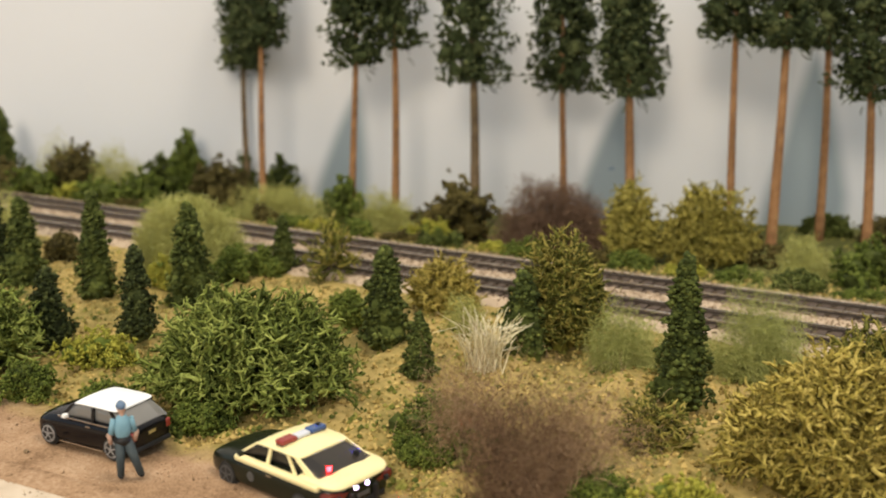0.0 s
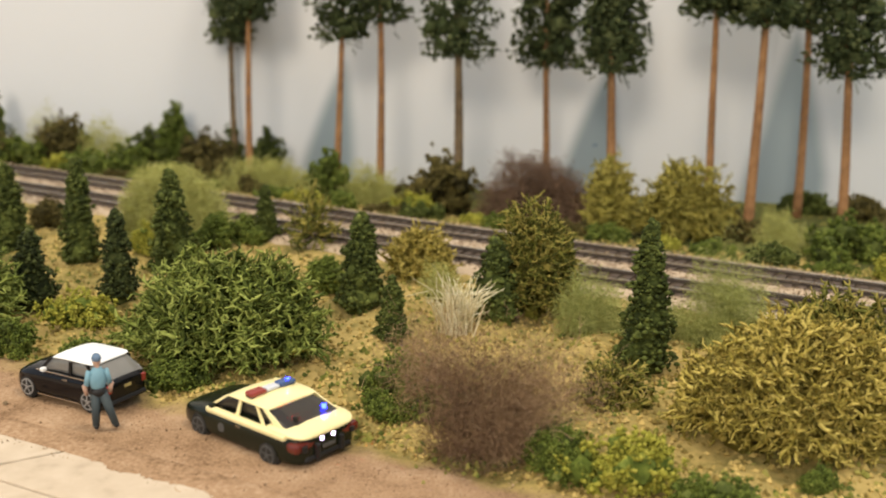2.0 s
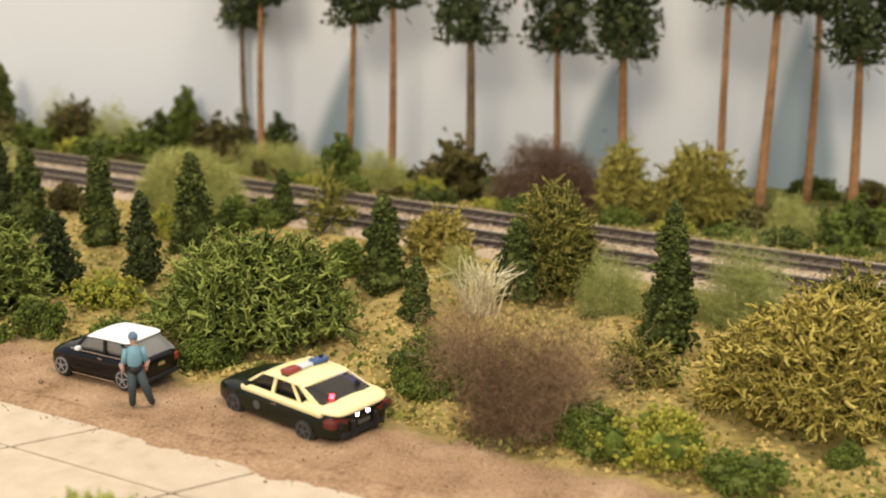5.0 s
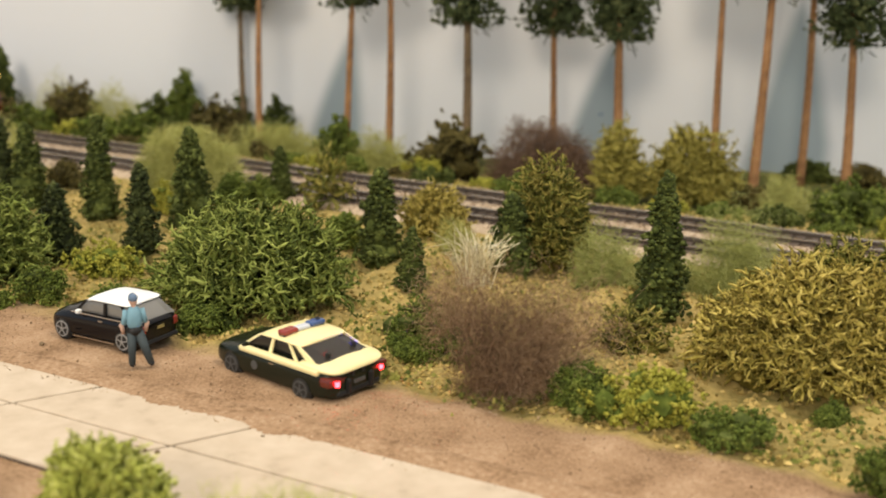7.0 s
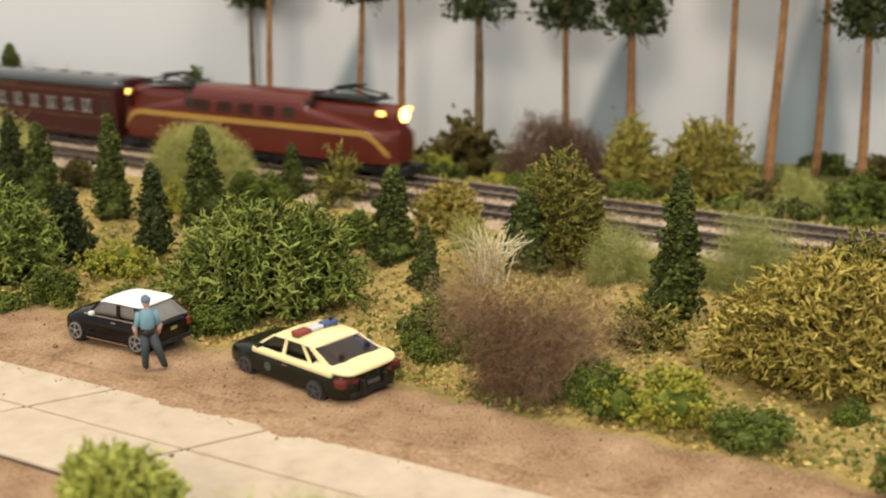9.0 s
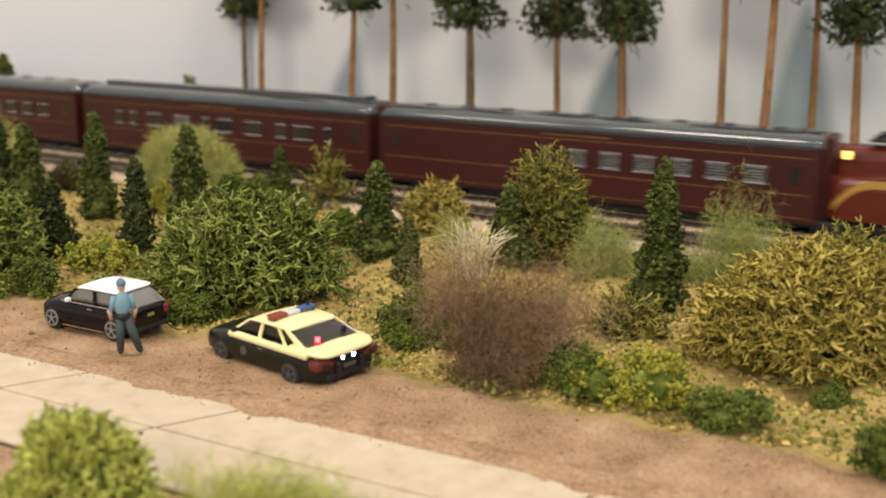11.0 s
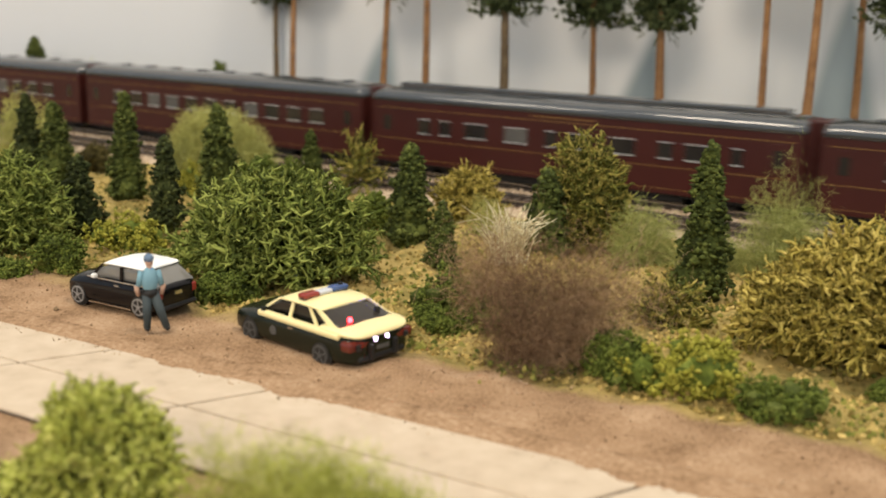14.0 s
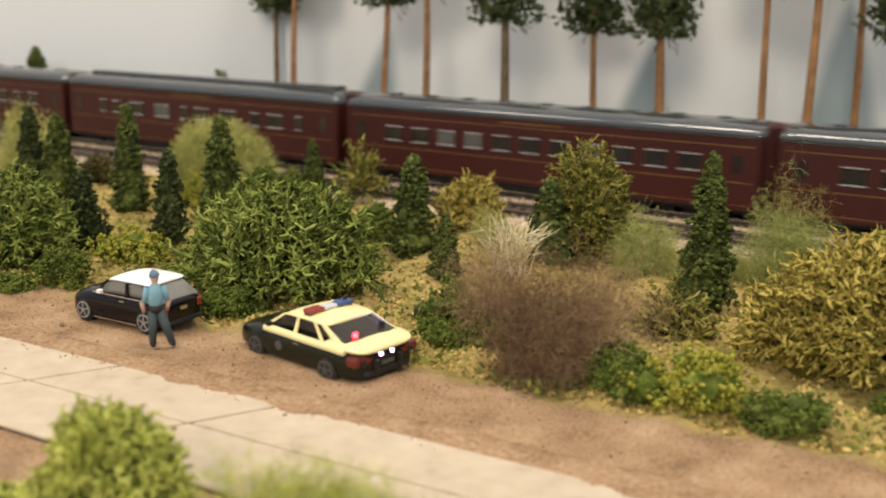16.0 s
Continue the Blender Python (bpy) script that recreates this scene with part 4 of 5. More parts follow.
def patrol_car(x, y, turn):
    car = base("patrol_car", x, y, -0.15, turn, "cream and dark green model patrol sedan with roof light bar", "car")
    W = 1.15
    rounded(part("body", body_skin([(-2.42, 0.66, 0.34, 0.80, 0.0), (-2.38, 0.96, 0.18, 0.96, 0.0), (-2.10, 1.15, 0.13, 1.06, 0.0), (-1.5, 1.19, 0.12, 1.06, 0.0), (0.6, 1.19, 0.12, 1.00, 0.0),
                                    (1.2, 1.18, 0.13, 0.96, 0.05), (1.95, 1.10, 0.15, 0.90, 0.06), (2.36, 0.95, 0.18, 0.76, 0.03), (2.44, 0.70, 0.28, 0.60, 0.0)], False), M_olive_car, car))
    rounded(part("boot_lid", body_skin([(-2.44, 0.70, 0.90, 0.97, 0.0), (-2.38, 0.96, 0.92, 1.06, 0.0), (-2.12, 1.12, 0.94, 1.12, 0.02), (-1.70, 1.15, 0.95, 1.14, 0.03), (-1.2, 1.13, 0.96, 1.13, 0.02), (-1.15, 1.0, 0.97, 1.10, 0.0)], False), M_cream, car, "cream boot lid"))
    part("cabin", body_skin([(-1.98, 0.94, 1.00, 1.12, 0.0), (-0.98, 0.85, 1.00, 1.41, 0.0), (-0.80, 0.83, 1.00, 1.45, 0.0), (0.30, 0.83, 1.00, 1.45, 0.0), (0.52, 0.85, 1.00, 1.39, 0.0), (1.20, 0.96, 0.96, 1.00, 0.0)]), M_glass_car, car, "dark glazed cabin")
    rounded(part("roof", body_skin([(-1.08, 0.76, 1.37, 1.42, 0.0), (-1.04, 0.89, 1.37, 1.47, 0.01), (-0.75, 0.92, 1.40, 1.51, 0.03), (0.26, 0.92, 1.40, 1.51, 0.03), (0.58, 0.89, 1.36, 1.45, 0.01), (0.64, 0.78, 1.34, 1.40, 0.0)], False), M_cream, car, "cream roof panel"))
    for s in (-1, 1):
        for x0, x1, b0, b1 in ((-1.00, -0.84, -2.0, -1.62), (-0.66, -0.58, -1.10, -1.00), (-0.06, 0.04, -0.06, 0.06), (0.46, 0.56, 1.06, 1.18)):
            part("pillar", quad_plate([(x0, s * 0.87, 1.43), (x1, s * 0.87, 1.43), (b1, s * 1.01, 1.0), (b0, s * 1.01, 1.0)], 0.05, (0, -s, 0)), M_cream, car)
        part("waist_panel", boxed(-2.0, 1.12, *sorted((s * 0.96, s * 1.185)), 0.87, 1.04, bevel=0.06), M_cream, car, "cream waist panel")
        part("door_seal", disc(0.13, 0.03, "y", (0.45, s * 1.18, 0.60), 16), M_rim_dark, car, "round pale door emblem")
        part("door_handle", boxed(-0.35, -0.15, *sorted((s * 1.14, s * 1.20)), 0.80, 0.84), M_chrome, car)
        part("tail_lamp", boxed(-2.41, -2.02, *sorted((s * 0.40, s * 1.15)), 0.60, 0.88, bevel=0.09), M_tail_lens, car)
        part("headlamp", boxed(2.20, 2.32, *sorted((s * 0.45, s * 0.80)), 0.52, 0.68, bevel=0.02), M_clear_lens, car)
        part("mirror", boxed(0.85, 1.0, *sorted((s * 1.0, s * 1.16)), 1.02, 1.14, bevel=0.03), M_olive_car, car)
    for s in (-1, 1):
        part("bumper_guard", boxed(-2.52, -2.30, *sorted((s * 0.36, s * 0.50)), 0.28, 0.74, bevel=0.05), M_black, car)
    # added turning drums imitate the blinking of fixed LEDs
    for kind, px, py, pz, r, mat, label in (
            ("W", -2.41, 0.24, 0.84, 0.052, M_white_glow, "white LED in the tail, its blinking imitated by a turning drum"), ("W", -2.41, -0.16, 0.84, 0.056, M_white_glow, "white LED in the tail, its blinking imitated by a turning drum"),
            ("T", -2.43, 0.86, 0.72, 0.080, M_red_glow, "red LED in the tail, its blinking imitated by a turning drum"), ("T", -2.43, -0.84, 0.74, 0.070, M_red_glow, "red LED in the tail, its blinking imitated by a turning drum"),
            ("R", -1.74, 0.50, 1.250, 0.074, M_red_glow, "red LED behind the rear window, its blinking imitated by a turning drum"), ("B", -1.64, -0.58, 1.275, 0.076, M_blue_glow, "blue LED behind the rear window, its blinking imitated by a turning drum"),
            ("B", -0.22, -0.60, 1.67, 0.060, M_blue_glow, "blue LED on the light bar, its blinking imitated by a turning drum")):
        LED_DRUMS.append((kind, beacon(car, px, py, pz, r, mat, label), px, py, pz))
    part("bumper", boxed(-2.46, -2.16, -0.84, 0.84, 0.26, 0.46, bevel=0.10), M_black, car)
    part("bumper", boxed(2.16, 2.40, -0.86, 0.86, 0.26, 0.44, bevel=0.07), M_black, car)
    part("plate", boxed(-2.44, -2.36, -0.22, 0.22, 0.54, 0.64), M_rim_dark, car, "pale plate with plain bars")
    bar = part("light_bar", boxed(-0.34, -0.10, -0.76, 0.76, 1.49, 1.55), M_black, car)
    part("lens", boxed(-0.38, -0.06, 0.26, 0.78, 1.53, 1.67, bevel=0.05), M_red_lens, bar, "red beacon lens")
    part("lens", boxed(-0.36, -0.08, -0.22, 0.24, 1.53, 1.65, bevel=0.05), M_clear_lens, bar, "clear beacon lens")
    part("lens", boxed(-0.38, -0.06, -0.78, -0.24, 1.53, 1.67, bevel=0.05), M_blue_lens, bar, "blue beacon lens")
    wheel_set(car, [(-1.40, -1.07), (-1.40, 1.07), (1.42, -1.05), (1.42, 1.05)], 0.37, 0.26, M_rim_dark)
    return car


def figurine(x, y, turn):
    """A small plain painted figure, one mesh."""
    bm = bmesh.new()

    def lump(cx, cy, cz, rx, ry, rz, mat, lean=0.0):
        made = bmesh.ops.create_uvsphere(bm, u_segments=14, v_segments=10, radius=1.0)["verts"]
        m = Matrix.Translation((cx, cy, cz)) @ pose(0, 0, 0, 0, lean, 0) @ Matrix.Diagonal((rx, ry, rz, 1))
        bmesh.ops.transform(bm, matrix=m, verts=made)
        for f in {f for v in made for f in v.link_faces}:
            f.material_index, f.smooth = mat, True

    def limb(p, q, r0, r1, mat):
        p, q = Vector(p), Vector(q)
        made = bmesh.ops.create_cone(bm, cap_ends=True, segments=12, radius1=r0, radius2=r1, depth=(q - p).length)["verts"]
        m = Matrix.Translation((p + q) / 2) @ (q - p).to_track_quat("Z", "Y").to_matrix().to_4x4()
        bmesh.ops.transform(bm, matrix=m, verts=made)
        for f in {f for v in made for f in v.link_faces}:
            f.material_index, f.smooth = mat, True

    limb((0.0, 0.14, 0.08), (0.0, 0.10, 1.02), 0.11, 0.17, 1)
    limb((-0.10, -0.46, 0.08), (0.0, -0.10, 1.02), 0.11, 0.17, 1)
    lump(0.05, 0.14, 0.06, 0.20, 0.09, 0.07, 4)
    lump(-0.04, -0.48, 0.06, 0.20, 0.10, 0.07, 4)
    lump(0, 0, 1.02, 0.21, 0.28, 0.16, 4)
    lump(0, 0, 1.36, 0.20, 0.27, 0.36, 0)
    limb((0.0, 0.26, 1.60), (0.0, 0.36, 1.22), 0.09, 0.085, 0)
    limb((0.02, 0.42, 1.22), (0.06, 0.36, 0.95), 0.08, 0.06, 3)
    limb((0.0, -0.26, 1.60), (0.0, -0.36, 1.22), 0.09, 0.085, 0)
    limb((0.02, -0.42, 1.22), (0.06, -0.36, 0.95), 0.08, 0.06, 3)
    limb((0, 0, 1.60), (0.0, 0, 1.78), 0.09, 0.08, 3)
    lump(0.02, 0, 1.84, 0.13, 0.13, 0.15, 3)
    lump(0.0, 0, 1.93, 0.155, 0.155, 0.11, 2)
    limb((0.10, 0, 1.90), (0.14, 0, 1.91), 0.15, 0.14, 2)
    bmesh.ops.scale(bm, vec=(CM, CM, CM), verts=bm.verts)
    me = bpy.data.meshes.new("figurine")
    bm.to_mesh(me)
    bm.free()
    for m in (M_shirt, M_trouser, M_cap, M_skin, M_black):
        me.materials.append(m)
    ob = new("figurine", me)
    ob.matrix_basis = pose(x * CM, y * CM, 0.1 * CM, 0, 0, turn)
    return tagged(ob, "small painted figurine in blue shirt and grey trousers", "figurine")


small_hatchback(-11.0, 30.95, 154).scale = (1.06, 1.06, 1.06)
patrol_car(-4.60, 28.42, 142.5).scale = (1.07, 1.07, 1.05)
figurine(-9.45, 28.30, 118).scale = (0.98, 0.90, 1.12)


# ---------------------------------------------------------------- vegetation
def rest_z(x, y):
    return float(land(x, y)) - 0.05


def lichen_bush(x, y, w, d, h, mat, label, count, seed, thick=0.07, group="", name="lichen_bush", reach=1.0, core=True):
    """A mound of branching, antler-like strands that reaches down to the ground."""
    rng = np.random.default_rng(seed)
    z0 = rest_z(x, y)
    h = h - min(0.0, z0 + 0.2)
    top = base(name, x, y, z0, 0, label, "bush", group)
    th, ph = rng.uniform(0, 2 * np.pi, count), np.arccos(rng.uniform(-0.05, 1, count))
    out = np.stack([np.sin(ph) * np.cos(th), np.sin(ph) * np.sin(th), np.cos(ph)], -1)
    size = np.array([w / 2, d / 2, h * 0.80])
    lift = np.array([0, 0, h * 0.16])
    lumps = 1 + 0.12 * np.sin(3 * th + seed) * np.sin(2.3 * ph) + 0.08 * np.sin(7 * th + 2 * ph)
    start = out * size * (rng.uniform(0.55, 0.86, (count, 1)) * lumps[:, None]) + lift
    count = int(count * 0.85)
    thick *= 1.02
    th, ph, out, start = th[:count], ph[:count], out[:count], start[:count]
    k = 4
    length = 0.20 * reach * thick / 0.06
    dirs = unit(out * 0.8 + rng.normal(0, 0.6, (count, 3)))
    steps = []
    for i in range(k):
        dirs = unit(dirs + rng.normal(0, 0.36, (count, 3)))
        steps.append(dirs * length * rng.uniform(0.5, 1.2, (count, 1)))
    steps = np.stack(steps, 1)
    rad = thick * rng.uniform(0.6, 1.2, (count, 1)) * np.array([1.3, 1.05, 0.9, 0.72, 0.42])
    v1, f1 = strands(start, steps, rad, 4)
    vs, fs, o = [v1], [f1], len(v1)
    for j in (1, 1, 2, 2, 3, 3, 4):
        s2 = start + steps[:, :j].sum(1)
        d2 = unit(unit(steps[:, j - 1]) * 0.9 + rng.normal(0, 0.75, (count, 3)))
        st = np.stack([d2 * length * 0.7, unit(d2 + rng.normal(0, 0.5, (count, 3))) * length * 0.6], 1)
        v2, f2 = strands(s2, st, rad[:, [1, 3, 4]] * 0.85, 3)
        vs.append(v2)
        fs.append(f2 + o)
        o += len(v2)
    keep_v = np.concatenate(vs)
    keep_v[:, 2] = np.maximum(keep_v[:, 2], 0.0)
    faces = [tuple(q) for part_f in fs for q in part_f.tolist()]
    mesh_object("lichen", keep_v, faces, mat, top, smooth=True)
    if core:
        n = 70
        c = unit(rng.normal(0, 1, (n, 3)) + np.array([0, 0, 0.3])) * size * rng.uniform(0.2, 0.62, (n, 1)) + lift
        c[:, 2] = np.maximum(c[:, 2], 0.1)
        v, f = bits(c, rng.uniform(0.10, 0.15, n) * size.mean(), rng, "ico", 0.6)
        v[:, 2] = np.maximum(v[:, 2], 0)
        mesh_object("core", v, f.tolist(), mat, top, "dense matted inner clump")
    return top


def foam_bush(x, y, w, d, h, mat, label, seed, fine=0.075, group="", name="foam_bush", density=1.0, z=None):
    """A low clump of ground foam: fine crumbs over soft lumps."""
    rng = np.random.default_rng(seed)
    z0 = rest_z(x, y) if z is None else z
    h = h - min(0.0, z0 + 0.2)
    top = base(name, x, y, z0, 0, label, "bush", group)
    size = np.array([w / 2, d / 2, h])
    big = max(8, int(17 * density))
    centres = rng.uniform(-0.62, 0.62, (big, 3)) * size
    centres[:, 2] = rng.uniform(0.1, 0.55, big) * h * (1 - 0.5 * np.abs(centres[:, 0]) / size[0])
    centres[0] = (0, 0, 0.55 * h)
    br = rng.uniform(0.20, 0.40, big) * min(size[0] + size[1], 2.2 * h) * 0.55
    n = int((2100 if y < 60 else 1500) * density)
    pick = rng.integers(0, big, n)
    dirs = unit(rng.normal(0, 1, (n, 3)) + np.array([0, 0, 0.2]))
    c = centres[pick] + dirs * br[pick, None] * rng.uniform(0.80, 1.14, (n, 1)) * (1 + 0.14 * np.sin(9 * dirs[:, :1] + 5 * dirs[:, 2:]) * np.cos(8 * dirs[:, 1:2]))
    knot = int(170 * density) + 40
    c = c[:knot][rng.integers(0, knot, n)] + unit(rng.normal(0, 1, (n, 3))) * (2.6 * fine * rng.uniform(0, 1, (n, 1)) ** 0.45)
    c[:, 2] = np.maximum(c[:, 2], 0.0)
    grow = h / c[:, 2].max()
    c[:, 2] *= grow
    centres[:, 2] *= grow
    v, f = bits(c, rng.uniform(0.35, 1.35, n) * fine * (0.68 if y < 60 else 0.84) * (min(w, 2 * h) ** 0.35), rng, "oct", 0.5)
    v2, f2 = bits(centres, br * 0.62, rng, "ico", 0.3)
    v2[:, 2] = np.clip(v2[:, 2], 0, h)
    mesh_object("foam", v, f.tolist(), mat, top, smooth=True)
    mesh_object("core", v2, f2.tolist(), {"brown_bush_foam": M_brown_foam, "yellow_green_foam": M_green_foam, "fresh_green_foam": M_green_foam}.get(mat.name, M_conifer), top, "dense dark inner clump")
    return top


def fibre_bush(x, y, w, d, h, mat, label, count, seed, thick=0.008, group="", wild=0.8, name="fibre_bush", ragged=0.2, low=0.5, ball=False):
    """A soft see-through mound of very fine tangled fibre; low: how far the fibre gathers near the ground."""
    rng = np.random.default_rng(seed)
    z0 = rest_z(x, y)
    h = h - min(0.0, z0 + 0.2)
    top = base(name, x, y, z0, 0, label, "bush", group)
    dirs = unit(rng.normal(0, 1, (count, 3)) + np.array([0, 0, 0.1]))
    size = np.array([w / 2, d / 2, h / 2])
    edge = 1 + ragged * (np.sin(6.6 * dirs[:, 0] + seed) * np.cos(dirs[:, 1] * 5 + seed * 0.7) + 0.6 * np.sin(11 * dirs[:, 2] + 4 * dirs[:, 0]))
    start = dirs * size * (rng.uniform(0.02, 1.0, (count, 1)) ** low * 0.9 * edge[:, None]) + np.array([0, 0, h * 0.5])
    if not ball:
        start[:, 2] = np.abs(start[:, 2] - h * 0.5) * 1.85
    ln = 0.055 * (w + h)
    g = unit(dirs * 0.5 + rng.normal(0, wild, (count, 3)))
    steps = np.stack([g * ln * 0.5, unit(g + rng.normal(0, 0.7, (count, 3))) * ln * 0.5], 1)
    rad = thick * rng.uniform(0.6, 1.4, (count, 1)) * np.array([0.6, 1, 0.3])
    v, f = strands(start, steps, rad, 3)
    v[:, 2] = np.maximum(v[:, 2], 0.0)
    mesh_object("fibre", v, f.tolist(), mat, top)
    n = 120
    c = np.column_stack([rng.normal(0, w * 0.16, n), rng.normal(0, d * 0.16, n), rng.uniform(0, h * 0.10, n)])
    v, f = bits(c, rng.uniform(0.05, 0.13, n), rng, "oct", 0.5)
    v[:, 2] = np.maximum(v[:, 2], 0.0)
    mesh_object("root_clump", v, f.tolist(), M_turf_green, top, "dull green crumbs at the foot")
    return top


def teased_bush(x, y, drift, h, spread, mat, label, branches, hairs, seed, thick=0.006):
    """Teased-out fibre: wisps that rise from one foot, fan out, and fray into fine tangled hairs."""
    rng = np.random.default_rng(seed)
    top = base("fibre_bush", x, y, rest_z(x, y), 0, label, "bush")
    th = rng.uniform(0, 2 * np.pi, branches)
    out = rng.uniform(0, 1, branches) ** 0.6 * spread
    tip = np.stack([np.cos(th) * out * h * 0.95 + drift[0], np.sin(th) * out * h * 0.6 + drift[1], h * rng.uniform(0.35, 1.0, branches) * (1 - 0.35 * out / spread)], -1)
    foot = np.stack([np.cos(th) * 0.55 * out * h * 0.5, np.sin(th) * 0.4 * out * h * 0.5, np.zeros(branches)], -1)
    pick = np.repeat(np.arange(branches), hairs)
    n = len(pick)
    u = rng.uniform(0, 1, (n, 1)) ** 0.85
    along = foot[pick] * (1 - u) + tip[pick] * u
    along[:, 2:] += 0.35 * h * u * (1 - u)
    start = along + rng.normal(0, 1, (n, 3)) * (0.16 + 0.36 * u)
    way = unit((tip - foot)[pick] * 0.25 + rng.normal(0, 0.9, (n, 3)))
    ln = h * rng.uniform(0.08, 0.22, (n, 1))
    steps = np.stack([way * ln * 0.4, unit(way + rng.normal(0, 0.6, (n, 3))) * ln * 0.35, unit(way + rng.normal(0, 0.8, (n, 3))) * ln * 0.25], 1)
    v, f = strands(start, steps, thick * rng.uniform(0.6, 1.4, (n, 1)) * np.array([0.7, 1, 0.8, 0.3]), 3)
    v[:, 2] = np.maximum(v[:, 2], 0.0)
    mesh_object("fibre", v, f.tolist(), mat, top)
    c = np.column_stack([rng.normal(0, 0.45, 90), rng.normal(0, 0.35, 90), rng.uniform(0, 0.25, 90)])
    v, f = bits(c, rng.uniform(0.05, 0.12, 90), rng, "oct", 0.5)
    v[:, 2] = np.maximum(v[:, 2], 0.0)
    mesh_object("root_clump", v, f.tolist(), M_turf_green, top, "dull green crumbs at the foot")
    return top


def cone_tree(x, y, w, h, mat, label, seed, group="model conifers", z=None):
    """A narrow conifer of foam clumps on a thin stem."""
    rng = np.random.default_rng(seed)
    top = base("conifer", x, y, rest_z(x, y) if z is None else z, rng.uniform(0, 360), label, "tree", group)
    bm = bmesh.new()
    bmesh.ops.create_cone(bm, cap_ends=True, segments=8, radius1=0.12, radius2=0.03, depth=h * 0.9)
    bmesh.ops.translate(bm, vec=(0, 0, h * 0.45), verts=bm.verts)
    part("trunk", bm, M_bark_grey, top)
    n = int(520 + 130 * h)
    f = rng.uniform(0, 1, n) ** 1.15
    th = rng.uniform(0, 2 * np.pi, n)
    profile = (1 - f) ** 0.62 * (0.90 + 0.15 * np.sin(f * 26 + seed) + 0.14 * np.sin(3 * th + seed + 9 * f))
    r = w / 2 * (profile * rng.uniform(0.62, 1.18, n) * 0.94 + 0.05)
    c = np.stack([r * np.cos(th), r * np.sin(th), 0.06 * h + f * h * 0.92], -1)
    v, fc = bits(c, rng.uniform(0.05, 0.15, n) * (w / 2) ** 0.5, rng, "oct", 0.6, 0.8)
    k = 40
    fi = np.linspace(0.02, 0.9, k)
    inner = np.stack([np.zeros(k), np.zeros(k), 0.06 * h + fi * h * 0.9], -1)
    v2, f2 = bits(inner, w / 2 * (1 - fi) ** 0.7 * 0.72 + 0.04, rng, "ico", 0.2)
    mesh_object("foliage", np.concatenate([v, v2]), np.concatenate([fc, f2 + len(v)]).tolist(), mat, top, smooth=True)
    return top


def tall_tree(x, y, z_crown, thick, lean, w, h, seed, bark):
    """A bare stained-wood stem with a ragged column of foliage on top."""
    rng = np.random.default_rng(seed)
    z0 = float(land(x, y)) - 0.3
    top = base("tall_tree", x, y, z0, 0, "tall tree with bare orange-brown trunk and ragged dark crown", "tree", "tall trees before the backdrop")
    zc = z_crown - z0
    total = zc + h
    rings = []
    for i in range(15):
        f = i / 14
        r = thick / 2 * (1.1 - 0.62 * f)
        cx, cy = lean[0] * f + 0.08 * math.sin(5 * f + seed), lean[1] * f
        rings.append([(cx + r * math.cos(a * math.pi / 5), cy + r * math.sin(a * math.pi / 5), total * 0.94 * f) for a in range(10)])
    part("trunk", loft(bmesh.new(), rings), bark, top, smooth=True)
    n = 1700
    f = rng.uniform(0, 1, n)
    th = rng.uniform(0, 2 * np.pi, n)
    prof = np.clip(np.interp(f, [0, 0.08, 0.25, 0.6, 0.85, 1.0], [0.62, 0.92, 1.0, 0.90, 0.66, 0.14]) + 0.20 * np.sin(4 * th + 9 * f + seed) * np.cos(3 * th - 14 * f) + 0.10 * np.sin(23 * f + 2 * th), 0.05, 1.3)
    r = w / 2 * prof * rng.uniform(0.0, 1.0, n) ** 0.45
    cx = lean[0] * (zc + f * h) / total
    c = np.stack([cx + r * np.cos(th), r * np.sin(th), zc + f * h - 0.15 * r], -1)
    v, fc = bits(c, rng.uniform(0.08, 0.22, n), rng, "oct", 0.55, 0.75)
    q = 60
    fq = rng.uniform(0.06, 0.95, q)
    cq = np.stack([lean[0] * (zc + fq * h) / total + rng.normal(0, w * 0.13, q), rng.normal(0, w * 0.13, q), zc + fq * h], -1)
    v2, f2 = bits(cq, rng.uniform(0.35, 0.62, q) * np.interp(fq, [0, 0.7, 1], [1, 1, 0.4]), rng, "ico", 0.35)
    mesh_object("crown", np.concatenate([v, v2]), np.concatenate([fc, f2 + len(v)]).tolist(), M_crown, top, smooth=True)
    m = 110
    f = rng.uniform(-0.02, 0.9, m)
    th = rng.uniform(0, 2 * np.pi, m)
    g = np.stack([np.cos(th), np.sin(th), rng.uniform(-1.1, 0.0, m)], -1)
    s0 = np.stack([lean[0] * 0.7 + 0 * f, 0 * f, zc + 0.3 + f * h], -1) + g * (w * 0.24)
    steps = np.stack([g * w * 0.085, unit(g + rng.normal(0, 0.5, (m, 3)) - np.array([0, 0, 0.3])) * w * 0.04], 1)
    tv, tf = strands(s0, steps, np.full((m, 1), 0.05) * np.array([1, 0.8, 0.4]), 3)
    mesh_object("twig_spray", tv, tf.tolist(), M_crown, top)
    return top


